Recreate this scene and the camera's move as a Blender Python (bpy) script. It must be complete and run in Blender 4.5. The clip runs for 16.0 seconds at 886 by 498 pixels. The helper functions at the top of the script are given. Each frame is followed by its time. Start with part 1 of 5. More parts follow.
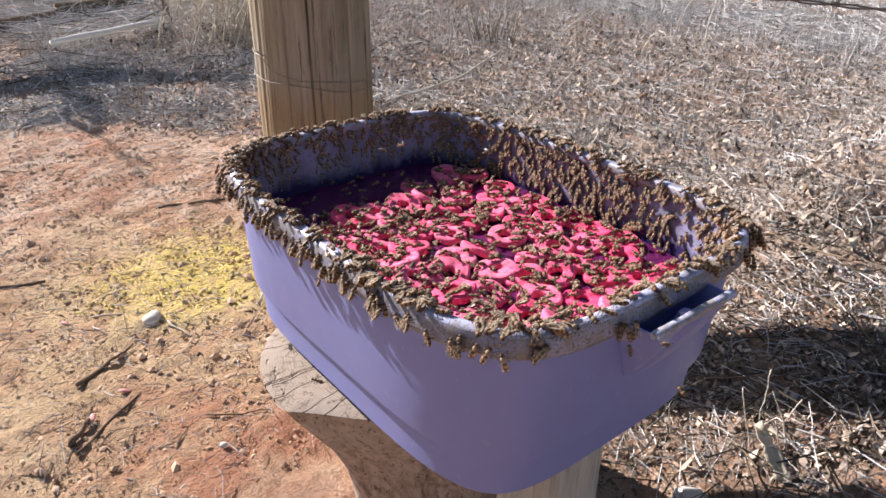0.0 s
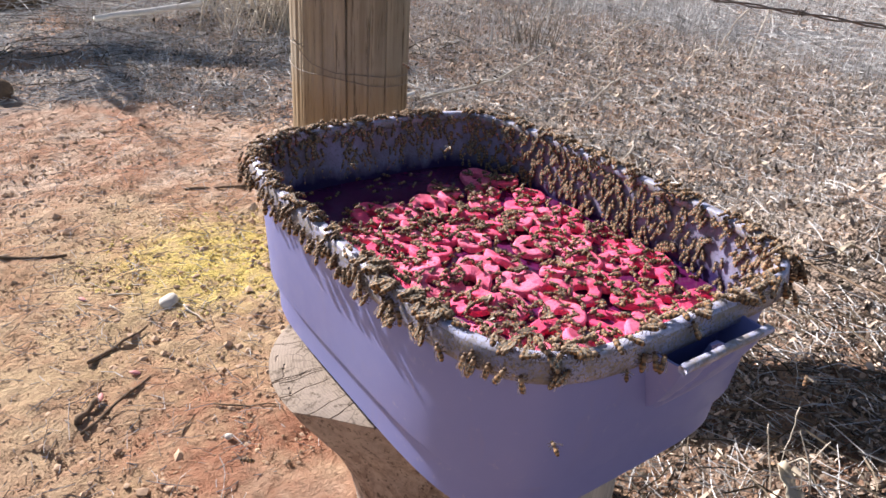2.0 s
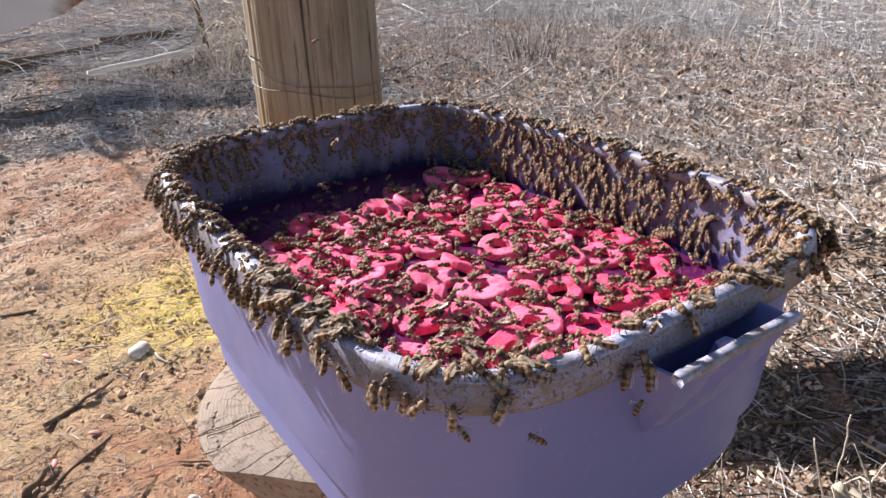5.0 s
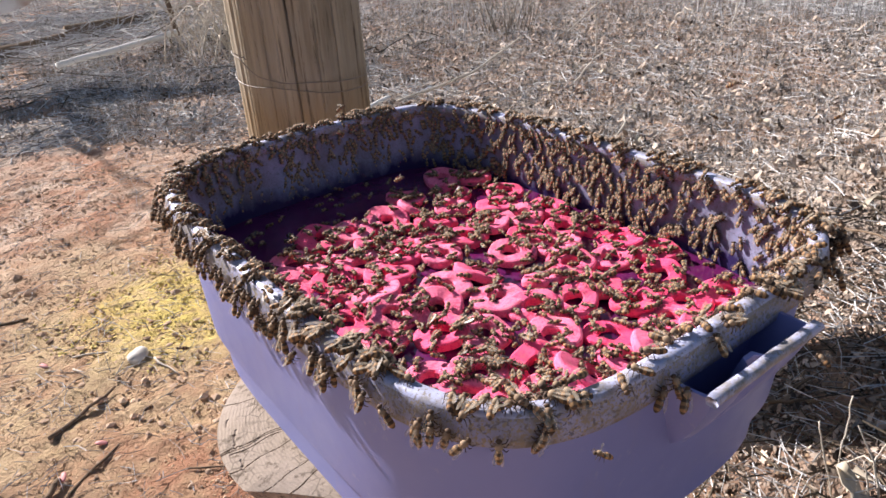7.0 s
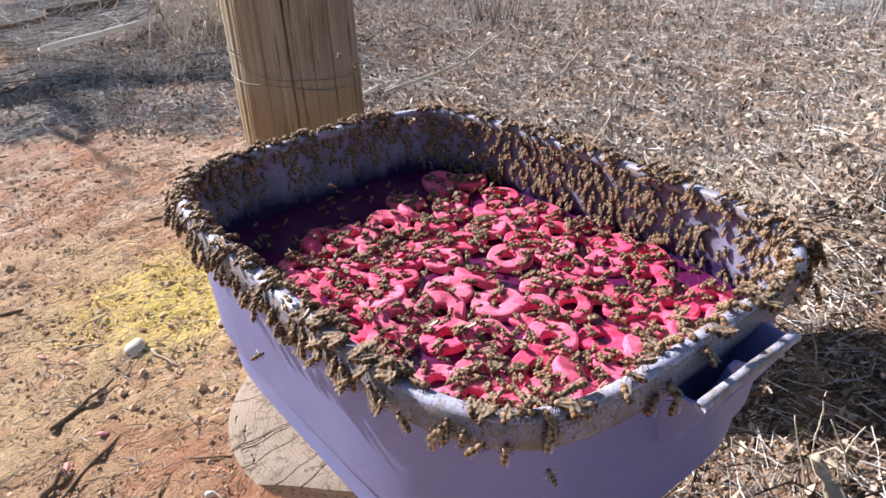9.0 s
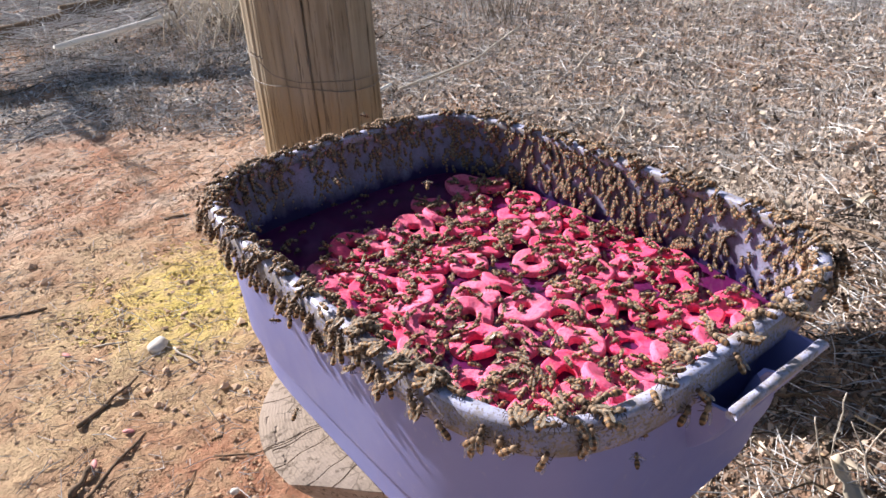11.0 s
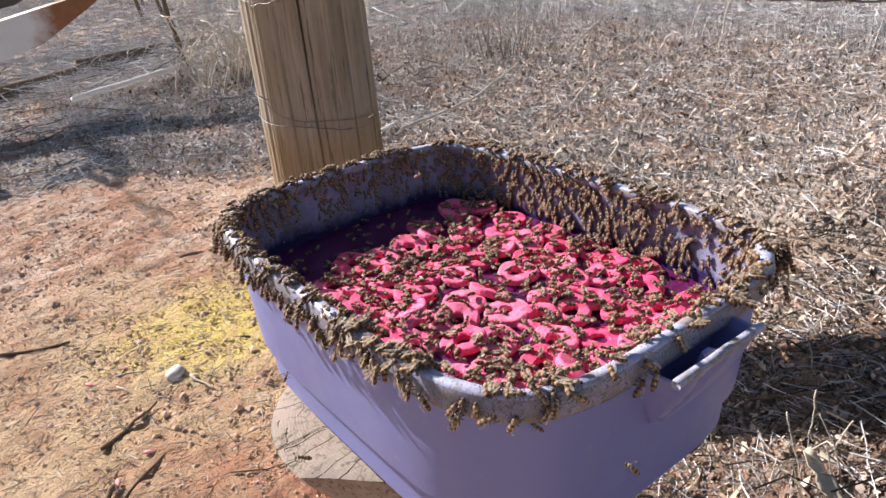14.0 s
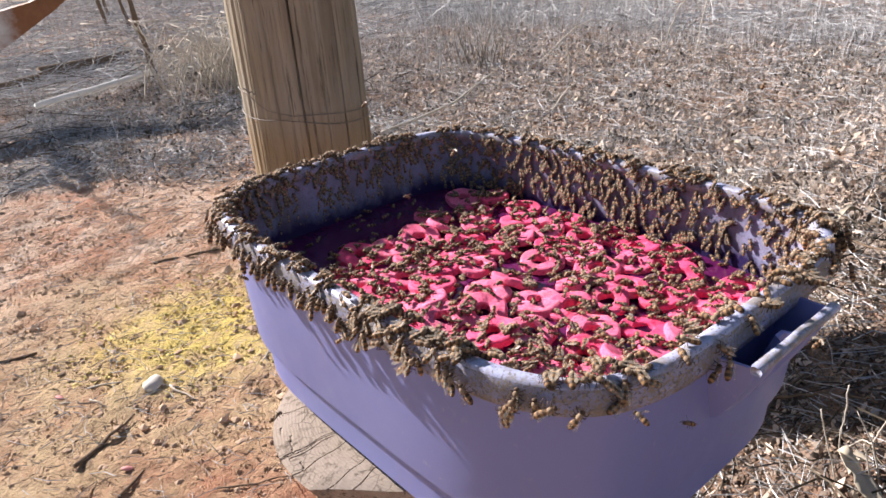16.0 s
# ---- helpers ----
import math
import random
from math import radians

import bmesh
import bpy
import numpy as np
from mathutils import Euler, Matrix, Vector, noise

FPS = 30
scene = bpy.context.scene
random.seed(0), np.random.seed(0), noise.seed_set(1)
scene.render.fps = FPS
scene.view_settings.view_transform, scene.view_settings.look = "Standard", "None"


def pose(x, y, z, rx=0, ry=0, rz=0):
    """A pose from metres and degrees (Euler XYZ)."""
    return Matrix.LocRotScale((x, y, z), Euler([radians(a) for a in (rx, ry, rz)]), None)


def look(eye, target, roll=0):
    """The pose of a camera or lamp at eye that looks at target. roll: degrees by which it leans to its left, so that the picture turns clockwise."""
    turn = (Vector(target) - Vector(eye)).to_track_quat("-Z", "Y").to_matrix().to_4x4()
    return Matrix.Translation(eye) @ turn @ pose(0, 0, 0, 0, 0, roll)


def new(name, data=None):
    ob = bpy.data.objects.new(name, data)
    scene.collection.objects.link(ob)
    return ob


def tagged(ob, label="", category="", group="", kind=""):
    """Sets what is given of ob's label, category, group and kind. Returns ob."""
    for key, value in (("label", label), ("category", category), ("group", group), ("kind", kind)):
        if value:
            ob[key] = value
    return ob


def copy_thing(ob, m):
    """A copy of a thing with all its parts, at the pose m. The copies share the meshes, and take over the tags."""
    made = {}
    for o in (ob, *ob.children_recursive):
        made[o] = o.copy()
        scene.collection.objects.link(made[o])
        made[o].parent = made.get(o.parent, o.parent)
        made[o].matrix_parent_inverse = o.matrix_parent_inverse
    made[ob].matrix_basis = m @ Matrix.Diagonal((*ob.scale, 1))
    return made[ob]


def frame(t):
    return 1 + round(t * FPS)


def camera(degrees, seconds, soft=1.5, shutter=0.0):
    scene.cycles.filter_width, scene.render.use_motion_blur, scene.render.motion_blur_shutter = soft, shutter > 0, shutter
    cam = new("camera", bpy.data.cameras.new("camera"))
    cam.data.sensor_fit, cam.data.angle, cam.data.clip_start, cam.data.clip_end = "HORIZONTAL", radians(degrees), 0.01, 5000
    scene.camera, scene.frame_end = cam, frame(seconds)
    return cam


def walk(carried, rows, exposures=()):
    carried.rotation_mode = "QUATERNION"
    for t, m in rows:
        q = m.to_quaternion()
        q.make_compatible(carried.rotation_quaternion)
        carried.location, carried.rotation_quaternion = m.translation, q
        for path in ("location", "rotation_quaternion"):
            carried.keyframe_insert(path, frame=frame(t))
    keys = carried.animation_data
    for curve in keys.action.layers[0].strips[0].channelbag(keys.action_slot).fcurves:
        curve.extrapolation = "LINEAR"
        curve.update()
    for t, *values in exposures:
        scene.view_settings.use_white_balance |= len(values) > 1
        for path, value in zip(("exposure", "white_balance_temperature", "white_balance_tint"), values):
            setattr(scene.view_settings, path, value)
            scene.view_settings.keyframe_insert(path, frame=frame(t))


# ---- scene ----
cam = camera(62.9, 16.0, soft=1.55)
PATH = [
    (0, (0.116, 0.163, 0.999), (1.228, 1.551, 0.085), 0.5),
    (0.5, (0.127, 0.171, 1.006), (1.216, 1.557, 0.061), -0.1),
    (1, (0.134, 0.176, 0.996), (1.208, 1.577, 0.056), 0.7),
    (1.5, (0.133, 0.188, 0.999), (1.198, 1.607, 0.076), 2.5),
    (2, (0.141, 0.191, 0.99), (1.199, 1.62, 0.073), 3.8),
    (2.5, (0.123, 0.227, 1.003), (1.174, 1.658, 0.084), 4.6),
    (3, (0.139, 0.245, 1.026), (1.181, 1.674, 0.093), 4.6),
    (3.5, (0.186, 0.232, 0.979), (1.205, 1.689, 0.064), 3.2),
    (4, (0.261, 0.244, 0.932), (1.234, 1.761, 0.064), 0.8),
    (4.5, (0.297, 0.256, 0.887), (1.273, 1.79, 0.054), -1.0),
    (4.7, (0.299, 0.248, 0.885), (1.295, 1.769, 0.053), -1.5),
    (6.8, (0.283, 0.29, 0.931), (1.319, 1.743, 0.029), -4.1),
    (7, (0.28, 0.283, 0.929), (1.317, 1.729, 0.018), -4.1),
    (7.5, (0.279, 0.265, 0.943), (1.322, 1.695, 0.01), -4.0),
    (8, (0.28, 0.266, 0.941), (1.331, 1.681, -0.005), -3.7),
    (8.5, (0.279, 0.276, 0.939), (1.336, 1.682, -0.013), -3.4),
    (9, (0.247, 0.275, 0.973), (1.31, 1.676, 0.02), -3.1),
    (9.2, (0.251, 0.274, 0.977), (1.315, 1.673, 0.022), -3.2),
    (11.5, (0.223, 0.284, 0.995), (1.249, 1.702, 0.028), -3.5),
    (12, (0.237, 0.269, 0.966), (1.248, 1.71, 0.016), -3.5),
    (12.5, (0.255, 0.232, 0.997), (1.259, 1.693, 0.072), -3.7),
    (13, (0.237, 0.224, 1.007), (1.246, 1.698, 0.107), -4.1),
    (13.5, (0.203, 0.215, 1.002), (1.228, 1.691, 0.124), -4.8),
    (14, (0.184, 0.186, 1.008), (1.236, 1.648, 0.139), -5.4),
    (14.5, (0.174, 0.201, 0.997), (1.254, 1.645, 0.13), -5.9),
    (15, (0.147, 0.268, 0.962), (1.25, 1.697, 0.101), -5.8),
    (15.5, (0.137, 0.294, 0.959), (1.258, 1.712, 0.104), -5.3),
    (16, (0.168, 0.275, 0.947), (1.299, 1.694, 0.106), -4.7),
]
walk(cam, [(t, look(eye, target, roll)) for t, eye, target, roll in PATH], exposures=((0.0, 1.22, 6430, 16), (16.0, 1.22, 6430, 16)))

# ---- light: low clear sun from beyond the post, open sky ----
SUN_AZ, SUN_EL = 13.0, 28.5      # degrees from +y towards -x; above the horizon
world = bpy.data.worlds.new("sky")
scene.world = world
world.use_nodes = True
wn = world.node_tree
sky = wn.nodes.new("ShaderNodeTexSky")
sky.sky_type = "NISHITA"
sky.sun_disc = False
sky.sun_elevation = radians(SUN_EL)
sky.sun_rotation = radians(-SUN_AZ)
wn.links.new(sky.outputs[0], wn.nodes["Background"].inputs[0])
wn.nodes["Background"].inputs[1].default_value = 0.044
sun = new("sun", bpy.data.lights.new("sun", "SUN"))
sun.data.energy, sun.data.angle, sun.data.color = 5.0, radians(0.53), (1.0, 0.965, 0.92)
toward = Vector((-math.sin(radians(SUN_AZ)) * math.cos(radians(SUN_EL)), math.cos(radians(SUN_AZ)) * math.cos(radians(SUN_EL)), math.sin(radians(SUN_EL))))
sun.matrix_world = look(toward * 20, (0, 0, 0))

rng = np.random.default_rng(7)


# ---- materials ----
RIM_Z, FLOOR_Z, WATER_Z = 0.622, 0.375, 0.527      # heights of the tote and of the water in it


class Mat:
    """A small builder for node materials."""

    def __init__(self, name, rough=0.7, spec=0.3):
        self.m = bpy.data.materials.new(name)
        self.m.use_nodes = True
        self.t = self.m.node_tree
        self.b = self.t.nodes["Principled BSDF"]
        self.b.inputs["Roughness"].default_value = rough
        self.b.inputs["Specular IOR Level"].default_value = spec
        self.geo = None

    def node(self, kind, **values):
        n = self.t.nodes.new(kind)
        for k, v in values.items():
            n.inputs[k].default_value = v
        return n

    def link(self, a, b):
        self.t.links.new(a, b)

    def coords(self, scale=(1, 1, 1), local=False):
        n = self.node("ShaderNodeTexCoord").outputs["Object"] if local else self.node("ShaderNodeNewGeometry").outputs["Position"]
        m = self.node("ShaderNodeMapping", Scale=scale)
        self.link(n, m.inputs["Vector"])
        return m.outputs[0]

    def noise(self, scale, detail=4.0, rough=0.6, stretch=(1, 1, 1), local=False, warp=0.0):
        n = self.node("ShaderNodeTexNoise", Scale=scale, Detail=detail, Roughness=rough, Distortion=warp)
        self.link(self.coords(stretch, local), n.inputs["Vector"])
        return n.outputs["Fac"]

    def ramp(self, fac, stops):
        r = self.node("ShaderNodeValToRGB")
        e = r.color_ramp.elements
        while len(e) < len(stops):
            e.new(0.5)
        for i, (p, c) in enumerate(stops):
            e[i].position = p
            e[i].color = (*c, 1) if isinstance(c, tuple) else (c, c, c, 1)
        self.link(fac, r.inputs[0])
        return r.outputs[0]

    def mix(self, fac, a, b, mode="MIX"):
        n = self.t.nodes.new("ShaderNodeMix")
        n.data_type, n.blend_type = "RGBA", mode
        for sock, v in ((n.inputs[0], fac), (n.inputs[6], a), (n.inputs[7], b)):
            if isinstance(v, (float, int)):
                sock.default_value = v
            elif isinstance(v, tuple):
                sock.default_value = (*v, 1)
            else:
                self.link(v, sock)
        return n.outputs[2]

    def math(self, op, a, b=0.0, clamp=False):
        n = self.t.nodes.new("ShaderNodeMath")
        n.operation, n.use_clamp = op, clamp
        for sock, v in ((n.inputs[0], a), (n.inputs[1], b)):
            if isinstance(v, (float, int)):
                sock.default_value = v
            else:
                self.link(v, sock)
        return n.outputs[0]

    def color(self, out):
        if isinstance(out, tuple):
            self.b.inputs["Base Color"].default_value = (*out, 1)
        else:
            self.link(out, self.b.inputs["Base Color"])
        return self

    def rough(self, out):
        self.link(out, self.b.inputs["Roughness"])
        return self

    def bump(self, height, strength=0.4, dist=0.004):
        n = self.node("ShaderNodeBump", Strength=strength, Distance=dist)
        self.link(height, n.inputs["Height"])
        self.link(n.outputs[0], self.b.inputs["Normal"])
        return self

    def island(self):
        return self.node("ShaderNodeNewGeometry").outputs["Random Per Island"]

    def each(self):
        return self.node("ShaderNodeObjectInfo").outputs["Random"]

    def blob(self, x, y, rx, ry, soft, wob=0.35, scale=6.0):
        """A patch on the ground with an uneven edge: 1 inside, 0 outside."""
        pos = self.node("ShaderNodeNewGeometry").outputs["Position"]
        m = self.node("ShaderNodeMapping", Location=(-x / rx, -y / ry, 0), Scale=(1 / rx, 1 / ry, 0))
        self.link(pos, m.inputs[0])
        l = self.t.nodes.new("ShaderNodeVectorMath")
        l.operation = "LENGTH"
        self.link(m.outputs[0], l.inputs[0])
        d = self.math("ADD", l.outputs["Value"], self.math("MULTIPLY", self.math("SUBTRACT", self.noise(scale, 5, 0.65), 0.5), wob * 4))
        return self.math("DIVIDE", self.math("SUBTRACT", 1.0, d), soft, clamp=True)


def plain(name, color, rough=0.6, spec=0.3, vary=0.25, scale=40.0, by_island=False, by_object=False, bump=0.0):
    m = Mat(name, rough, spec)
    lo, hi = tuple(c * (1 - vary) for c in color), tuple(min(1, c * (1 + vary)) for c in color)
    f = m.island() if by_island else m.each() if by_object else m.noise(scale)
    c = m.mix(f, lo, hi)
    if by_island or by_object:
        c = m.mix(m.noise(scale, 3), c, m.mix(0.5, c, (0.02, 0.015, 0.01)), "MIX")
    m.color(c)
    if bump:
        m.bump(m.noise(scale * 2), bump, 0.002)
    return m.m


def mat_ground():
    m = Mat("soil", 0.95, 0.1)
    big, mid, fine = m.noise(1.1, 4, 0.6), m.noise(7, 5, 0.65), m.noise(60, 6, 0.7)
    soil = m.mix(m.ramp(big, [(0.35, 0.0), (0.65, 1.0)]), (0.47, 0.235, 0.145), (0.57, 0.365, 0.245))
    soil = m.mix(m.ramp(mid, [(0.42, 0.0), (0.62, 1.0)]), soil, (0.69, 0.51, 0.385))
    tan = m.blob(0.568, 1.76, 0.85, 0.95, 0.6, 0.3, 3.0)
    soil = m.mix(m.math("MULTIPLY", tan, m.ramp(mid, [(0.35, 0.35), (0.6, 0.95)])), soil, (0.63, 0.455, 0.26))
    yellow = m.blob(0.698, 1.990, 0.34, 0.31, 0.6, 0.25, 9.0)
    soil = m.mix(m.math("MULTIPLY", yellow, m.ramp(m.noise(22, 4), [(0.35, 0.25), (0.55, 1.0)])), soil, (0.83, 0.64, 0.20))
    red = m.blob(0.494, 1.244, 0.40, 0.42, 0.7, 0.35, 4.0)
    soil = m.mix(m.math("MULTIPLY", red, m.ramp(mid, [(0.35, 0.9), (0.65, 0.3)])), soil, (0.44, 0.19, 0.115))
    soil = m.mix(m.ramp(fine, [(0.34, 0.55), (0.5, 0.0)]), soil, (0.22, 0.125, 0.08))
    soil = m.mix(m.ramp(m.noise(26, 5, 0.7), [(0.32, 0.6), (0.42, 0.0)]), soil, (0.16, 0.10, 0.07))
    # dark mulch on the bank, with the post's shadow there deepened in the colour
    shaded_mulch = m.blob(1.32, 0.62, 0.34, 0.42, 0.3, 0.3, 5.0)
    soil = m.mix(m.math("MULTIPLY", shaded_mulch, m.ramp(m.noise(16, 5, 0.7), [(0.35, 0.95), (0.62, 0.25)])), soil, (0.17, 0.118, 0.086))
    # dry thatch where grass grows
    pos = m.node("ShaderNodeSeparateXYZ")
    m.link(m.node("ShaderNodeNewGeometry").outputs["Position"], pos.inputs[0])
    wob = m.math("MULTIPLY", m.math("SUBTRACT", m.noise(2.2, 5, 0.65), 0.5), 1.6)
    near_soil = m.math("MINIMUM", m.math("MULTIPLY", m.math("MAXIMUM", m.math("SUBTRACT", 1.25, pos.outputs[1]), 0.0), 0.25), 0.2)
    right = m.math("DIVIDE", m.math("SUBTRACT", m.math("ADD", pos.outputs[0], wob), m.math("ADD", 1.35, near_soil)), 0.5, clamp=True)
    back = m.math("DIVIDE", m.math("SUBTRACT", m.math("ADD", pos.outputs[1], wob), 3.1), 0.7, clamp=True)
    g = m.math("MAXIMUM", right, back)
    thatch = m.mix(m.ramp(m.noise(38, 6, 0.75), [(0.3, 0.0), (0.7, 1.0)]), (0.20, 0.165, 0.135), (0.66, 0.57, 0.49))
    thatch = m.mix(m.ramp(m.noise(2.6, 5), [(0.43, 0.0), (0.58, 0.85)]), thatch, (0.46, 0.285, 0.19))
    m.color(m.mix(g, soil, thatch))
    m.bump(m.math("ADD", m.noise(45, 8, 0.75), m.math("MULTIPLY", m.noise(170, 4, 0.7), 0.5)), 1.0, 0.020)
    return m.m


def mat_plastic():
    m = Mat("lavender plastic", 0.42, 0.35)
    c = m.mix(m.noise(5, 3), (0.200, 0.222, 0.470), (0.228, 0.252, 0.520))
    c = m.mix(m.ramp(m.noise(55, 6, 0.7), [(0.62, 0.0), (0.72, 0.35)]), c, (0.45, 0.42, 0.50))
    c = m.mix(m.ramp(m.noise(16, 4, 0.6, (1, 1, 0.35)), [(0.60, 0.0), (0.78, 0.25)]), c, (0.33, 0.26, 0.26))
    m.color(c)
    m.rough(m.ramp(m.noise(12, 4), [(0.3, 0.34), (0.7, 0.55)]))
    m.bump(m.noise(900, 2), 0.06, 0.0005)
    return m.m


def mat_rim():
    m = Mat("soiled lavender plastic", 0.5, 0.35)
    c = m.mix(m.noise(14, 3), (0.26, 0.265, 0.44), (0.34, 0.36, 0.53))
    c = m.mix(m.ramp(m.noise(330, 3, 0.7), [(0.50, 0.0), (0.56, 0.9)]), c, (0.30, 0.23, 0.13))
    c = m.mix(m.ramp(m.noise(250, 3, 0.7, (1, 1, 1.1)), [(0.40, 0.8), (0.45, 0.0)]), c, (0.07, 0.065, 0.08))
    c = m.mix(m.ramp(m.noise(35, 5, 0.7), [(0.40, 0.0), (0.60, 0.75)]), c, (0.20, 0.175, 0.14))
    m.color(c)
    m.bump(m.noise(420, 3), 0.3, 0.001)
    return m.m


def mat_stained():
    m = Mat("stained lavender plastic", 0.5, 0.15)
    c = m.mix(m.noise(9, 3), (0.24, 0.24, 0.39), (0.33, 0.33, 0.48))
    c = m.mix(m.ramp(m.noise(22, 6, 0.7, (1, 1, 0.5)), [(0.41, 0.05), (0.64, 0.75)]), c, (0.115, 0.090, 0.085))
    c = m.mix(m.ramp(m.noise(300, 4, 0.7), [(0.52, 0.0), (0.64, 0.5)]), c, (0.11, 0.08, 0.07))
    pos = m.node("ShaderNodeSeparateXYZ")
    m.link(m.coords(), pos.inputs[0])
    # wet waterline band, near-black because the interior's shade is put into its colour
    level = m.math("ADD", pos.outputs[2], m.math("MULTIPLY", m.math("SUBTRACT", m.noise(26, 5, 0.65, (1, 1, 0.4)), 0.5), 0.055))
    wet_shade = m.math("DIVIDE", m.math("SUBTRACT", WATER_Z + 0.030, level), 0.022, clamp=True)
    m.color(m.mix(wet_shade, c, m.mix(m.noise(14, 4), (0.018, 0.012, 0.055), (0.040, 0.028, 0.095))))
    m.rough(m.ramp(wet_shade, [(0.0, 0.5), (1.0, 0.25)]))
    m.bump(m.noise(300, 3), 0.3, 0.001)
    return m.m


def mat_rim_top():
    m = Mat("pale sunlit lavender plastic", 0.45, 0.4)
    # paler base than the skirt: sun on upward faces put into the colour
    c = m.mix(m.noise(14, 3), (0.36, 0.38, 0.56), (0.46, 0.48, 0.64))
    c = m.mix(m.ramp(m.noise(330, 3, 0.7), [(0.56, 0.0), (0.62, 0.9)]), c, (0.20, 0.16, 0.12))
    c = m.mix(m.ramp(m.noise(40, 5, 0.7), [(0.47, 0.0), (0.62, 0.85)]), c, (0.24, 0.205, 0.165))
    m.color(c)
    m.bump(m.noise(420, 3), 0.25, 0.001)
    return m.m


def mat_foam():
    m = Mat("pink foam", 0.75, 0.2)
    c = m.mix(m.each(), (0.88, 0.080, 0.190), (0.93, 0.215, 0.335))
    c = m.mix(m.ramp(m.noise(260, 3, 0.7, local=True), [(0.38, 0.55), (0.5, 0.0)]), c, (0.66, 0.03, 0.16))
    c = m.mix(m.ramp(m.noise(60, 4, 0.7, local=True), [(0.58, 0.0), (0.75, 0.5)]), c, (0.55, 0.16, 0.10))
    m.color(c)
    m.bump(m.noise(420, 3, 0.7, local=True), 0.6, 0.0015)
    m.b.inputs["Subsurface Weight"].default_value = 0.15
    m.b.inputs["Subsurface Radius"].default_value = (0.008, 0.003, 0.003)
    return m.m


def mat_water():
    m = Mat("sugar water", 0.06, 0.5)
    # magenta in the mix paints in pink foam reflections and rings lying in shade
    m.color(m.mix(m.noise(25, 4), (0.030, 0.006, 0.040), (0.170, 0.016, 0.100)))
    m.bump(m.noise(55, 3), 0.15, 0.002)
    return m.m


def mat_wood(name, dark, light, grey, axis=(1, 1, 0.05), crack=0.75):
    m = Mat(name, 0.85, 0.2)
    grain = m.noise(60, 6, 0.7, axis, True)
    c = m.mix(m.ramp(grain, [(0.40, 0.0), (0.60, 1.0)]), dark, light)
    c = m.mix(m.ramp(m.noise(5, 4, 0.6, local=True), [(0.4, 0.0), (0.68, 0.85)]), c, grey)
    c = m.mix(m.ramp(m.noise(110, 5, 0.75, axis, True), [(0.37, crack), (0.45, 0.0)]), c, (0.03, 0.02, 0.012))
    m.color(c)
    m.bump(m.noise(90, 6, 0.75, axis, True), 0.7, 0.004)
    return m.m


def mat_post():
    m = Mat("weathered post wood", 0.85, 0.2)
    axis = (1, 1, 0.045)
    c = m.mix(m.ramp(m.noise(34, 5, 0.6, axis, True), [(0.30, 0.0), (0.70, 1.0)]), (0.160, 0.126, 0.084), (0.385, 0.318, 0.225))
    c = m.mix(m.ramp(m.noise(4, 4, 0.6, local=True), [(0.4, 0.0), (0.7, 0.7)]), c, (0.340, 0.300, 0.24))
    # damp ochre foot under the wire
    pos = m.node("ShaderNodeSeparateXYZ")
    m.link(m.coords((1, 1, 1), True), pos.inputs[0])
    height = m.math("ADD", pos.outputs[2], m.math("MULTIPLY", m.math("SUBTRACT", m.noise(30, 4, 0.6, (1, 1, 0.1), True), 0.5), 0.10))
    foot = m.math("DIVIDE", m.math("SUBTRACT", 0.56, height), 0.10, clamp=True)
    c = m.mix(m.math("MULTIPLY", foot, 0.75), c, (0.29, 0.195, 0.10))
    c = m.mix(m.ramp(m.noise(120, 6, 0.75, axis, True), [(0.36, 0.75), (0.45, 0.0)]), c, (0.045, 0.032, 0.020))
    m.color(c)
    m.bump(m.noise(80, 6, 0.7, axis, True), 0.6, 0.004)
    return m.m


def mat_endgrain():
    m = Mat("weathered end grain", 0.9, 0.15)
    w = m.node("ShaderNodeTexWave", Scale=75.0, Distortion=5.0, Detail=4.0)
    w.wave_type, w.rings_direction = "RINGS", "Z"
    m.link(m.coords((1, 1, 1), True), w.inputs["Vector"])
    c = m.mix(w.outputs["Fac"], (0.29, 0.232, 0.18), (0.34, 0.275, 0.215))
    cell = m.t.nodes.new("ShaderNodeTexVoronoi")
    cell.feature = "DISTANCE_TO_EDGE"
    cell.inputs["Scale"].default_value = 62.0
    m.link(m.coords((1, 1, 0), True), cell.inputs["Vector"])
    gap = m.ramp(cell.outputs["Distance"], [(0.0, 1.0), (0.07, 0.0)])
    c = m.mix(m.ramp(m.noise(9, 5, 0.6, local=True), [(0.4, 0.0), (0.65, 0.7)]), c, (0.36, 0.295, 0.24))
    c = m.mix(m.ramp(m.noise(75, 5, 0.7, local=True), [(0.34, 0.7), (0.44, 0.0)]), c, (0.09, 0.065, 0.045))
    c = m.mix(m.math("MULTIPLY", gap, m.ramp(m.noise(14, 3, local=True), [(0.42, 0.0), (0.62, 0.7)])), c, (0.05, 0.036, 0.026))
    m.color(c)
    m.bump(m.math("ADD", m.math("MULTIPLY", w.outputs["Fac"], 0.12), m.noise(90, 5, 0.7, local=True)), 0.5, 0.003)
    return m.m


def mat_wing():
    m = Mat("bee wing", 0.35, 0.5)
    m.color((0.60, 0.50, 0.38))
    m.b.inputs["Alpha"].default_value = 0.20
    return m.m


def mat_fuzz(name, lo, hi):
    m = Mat(name, 0.7, 0.25)
    own = m.math("FRACT", m.math("ADD", m.island(), m.each()), 0.0)
    m.color(m.mix(m.math("ADD", m.math("MULTIPLY", own, 0.7), m.math("MULTIPLY", m.noise(700, 3), 0.3)), lo, hi))
    return m.m


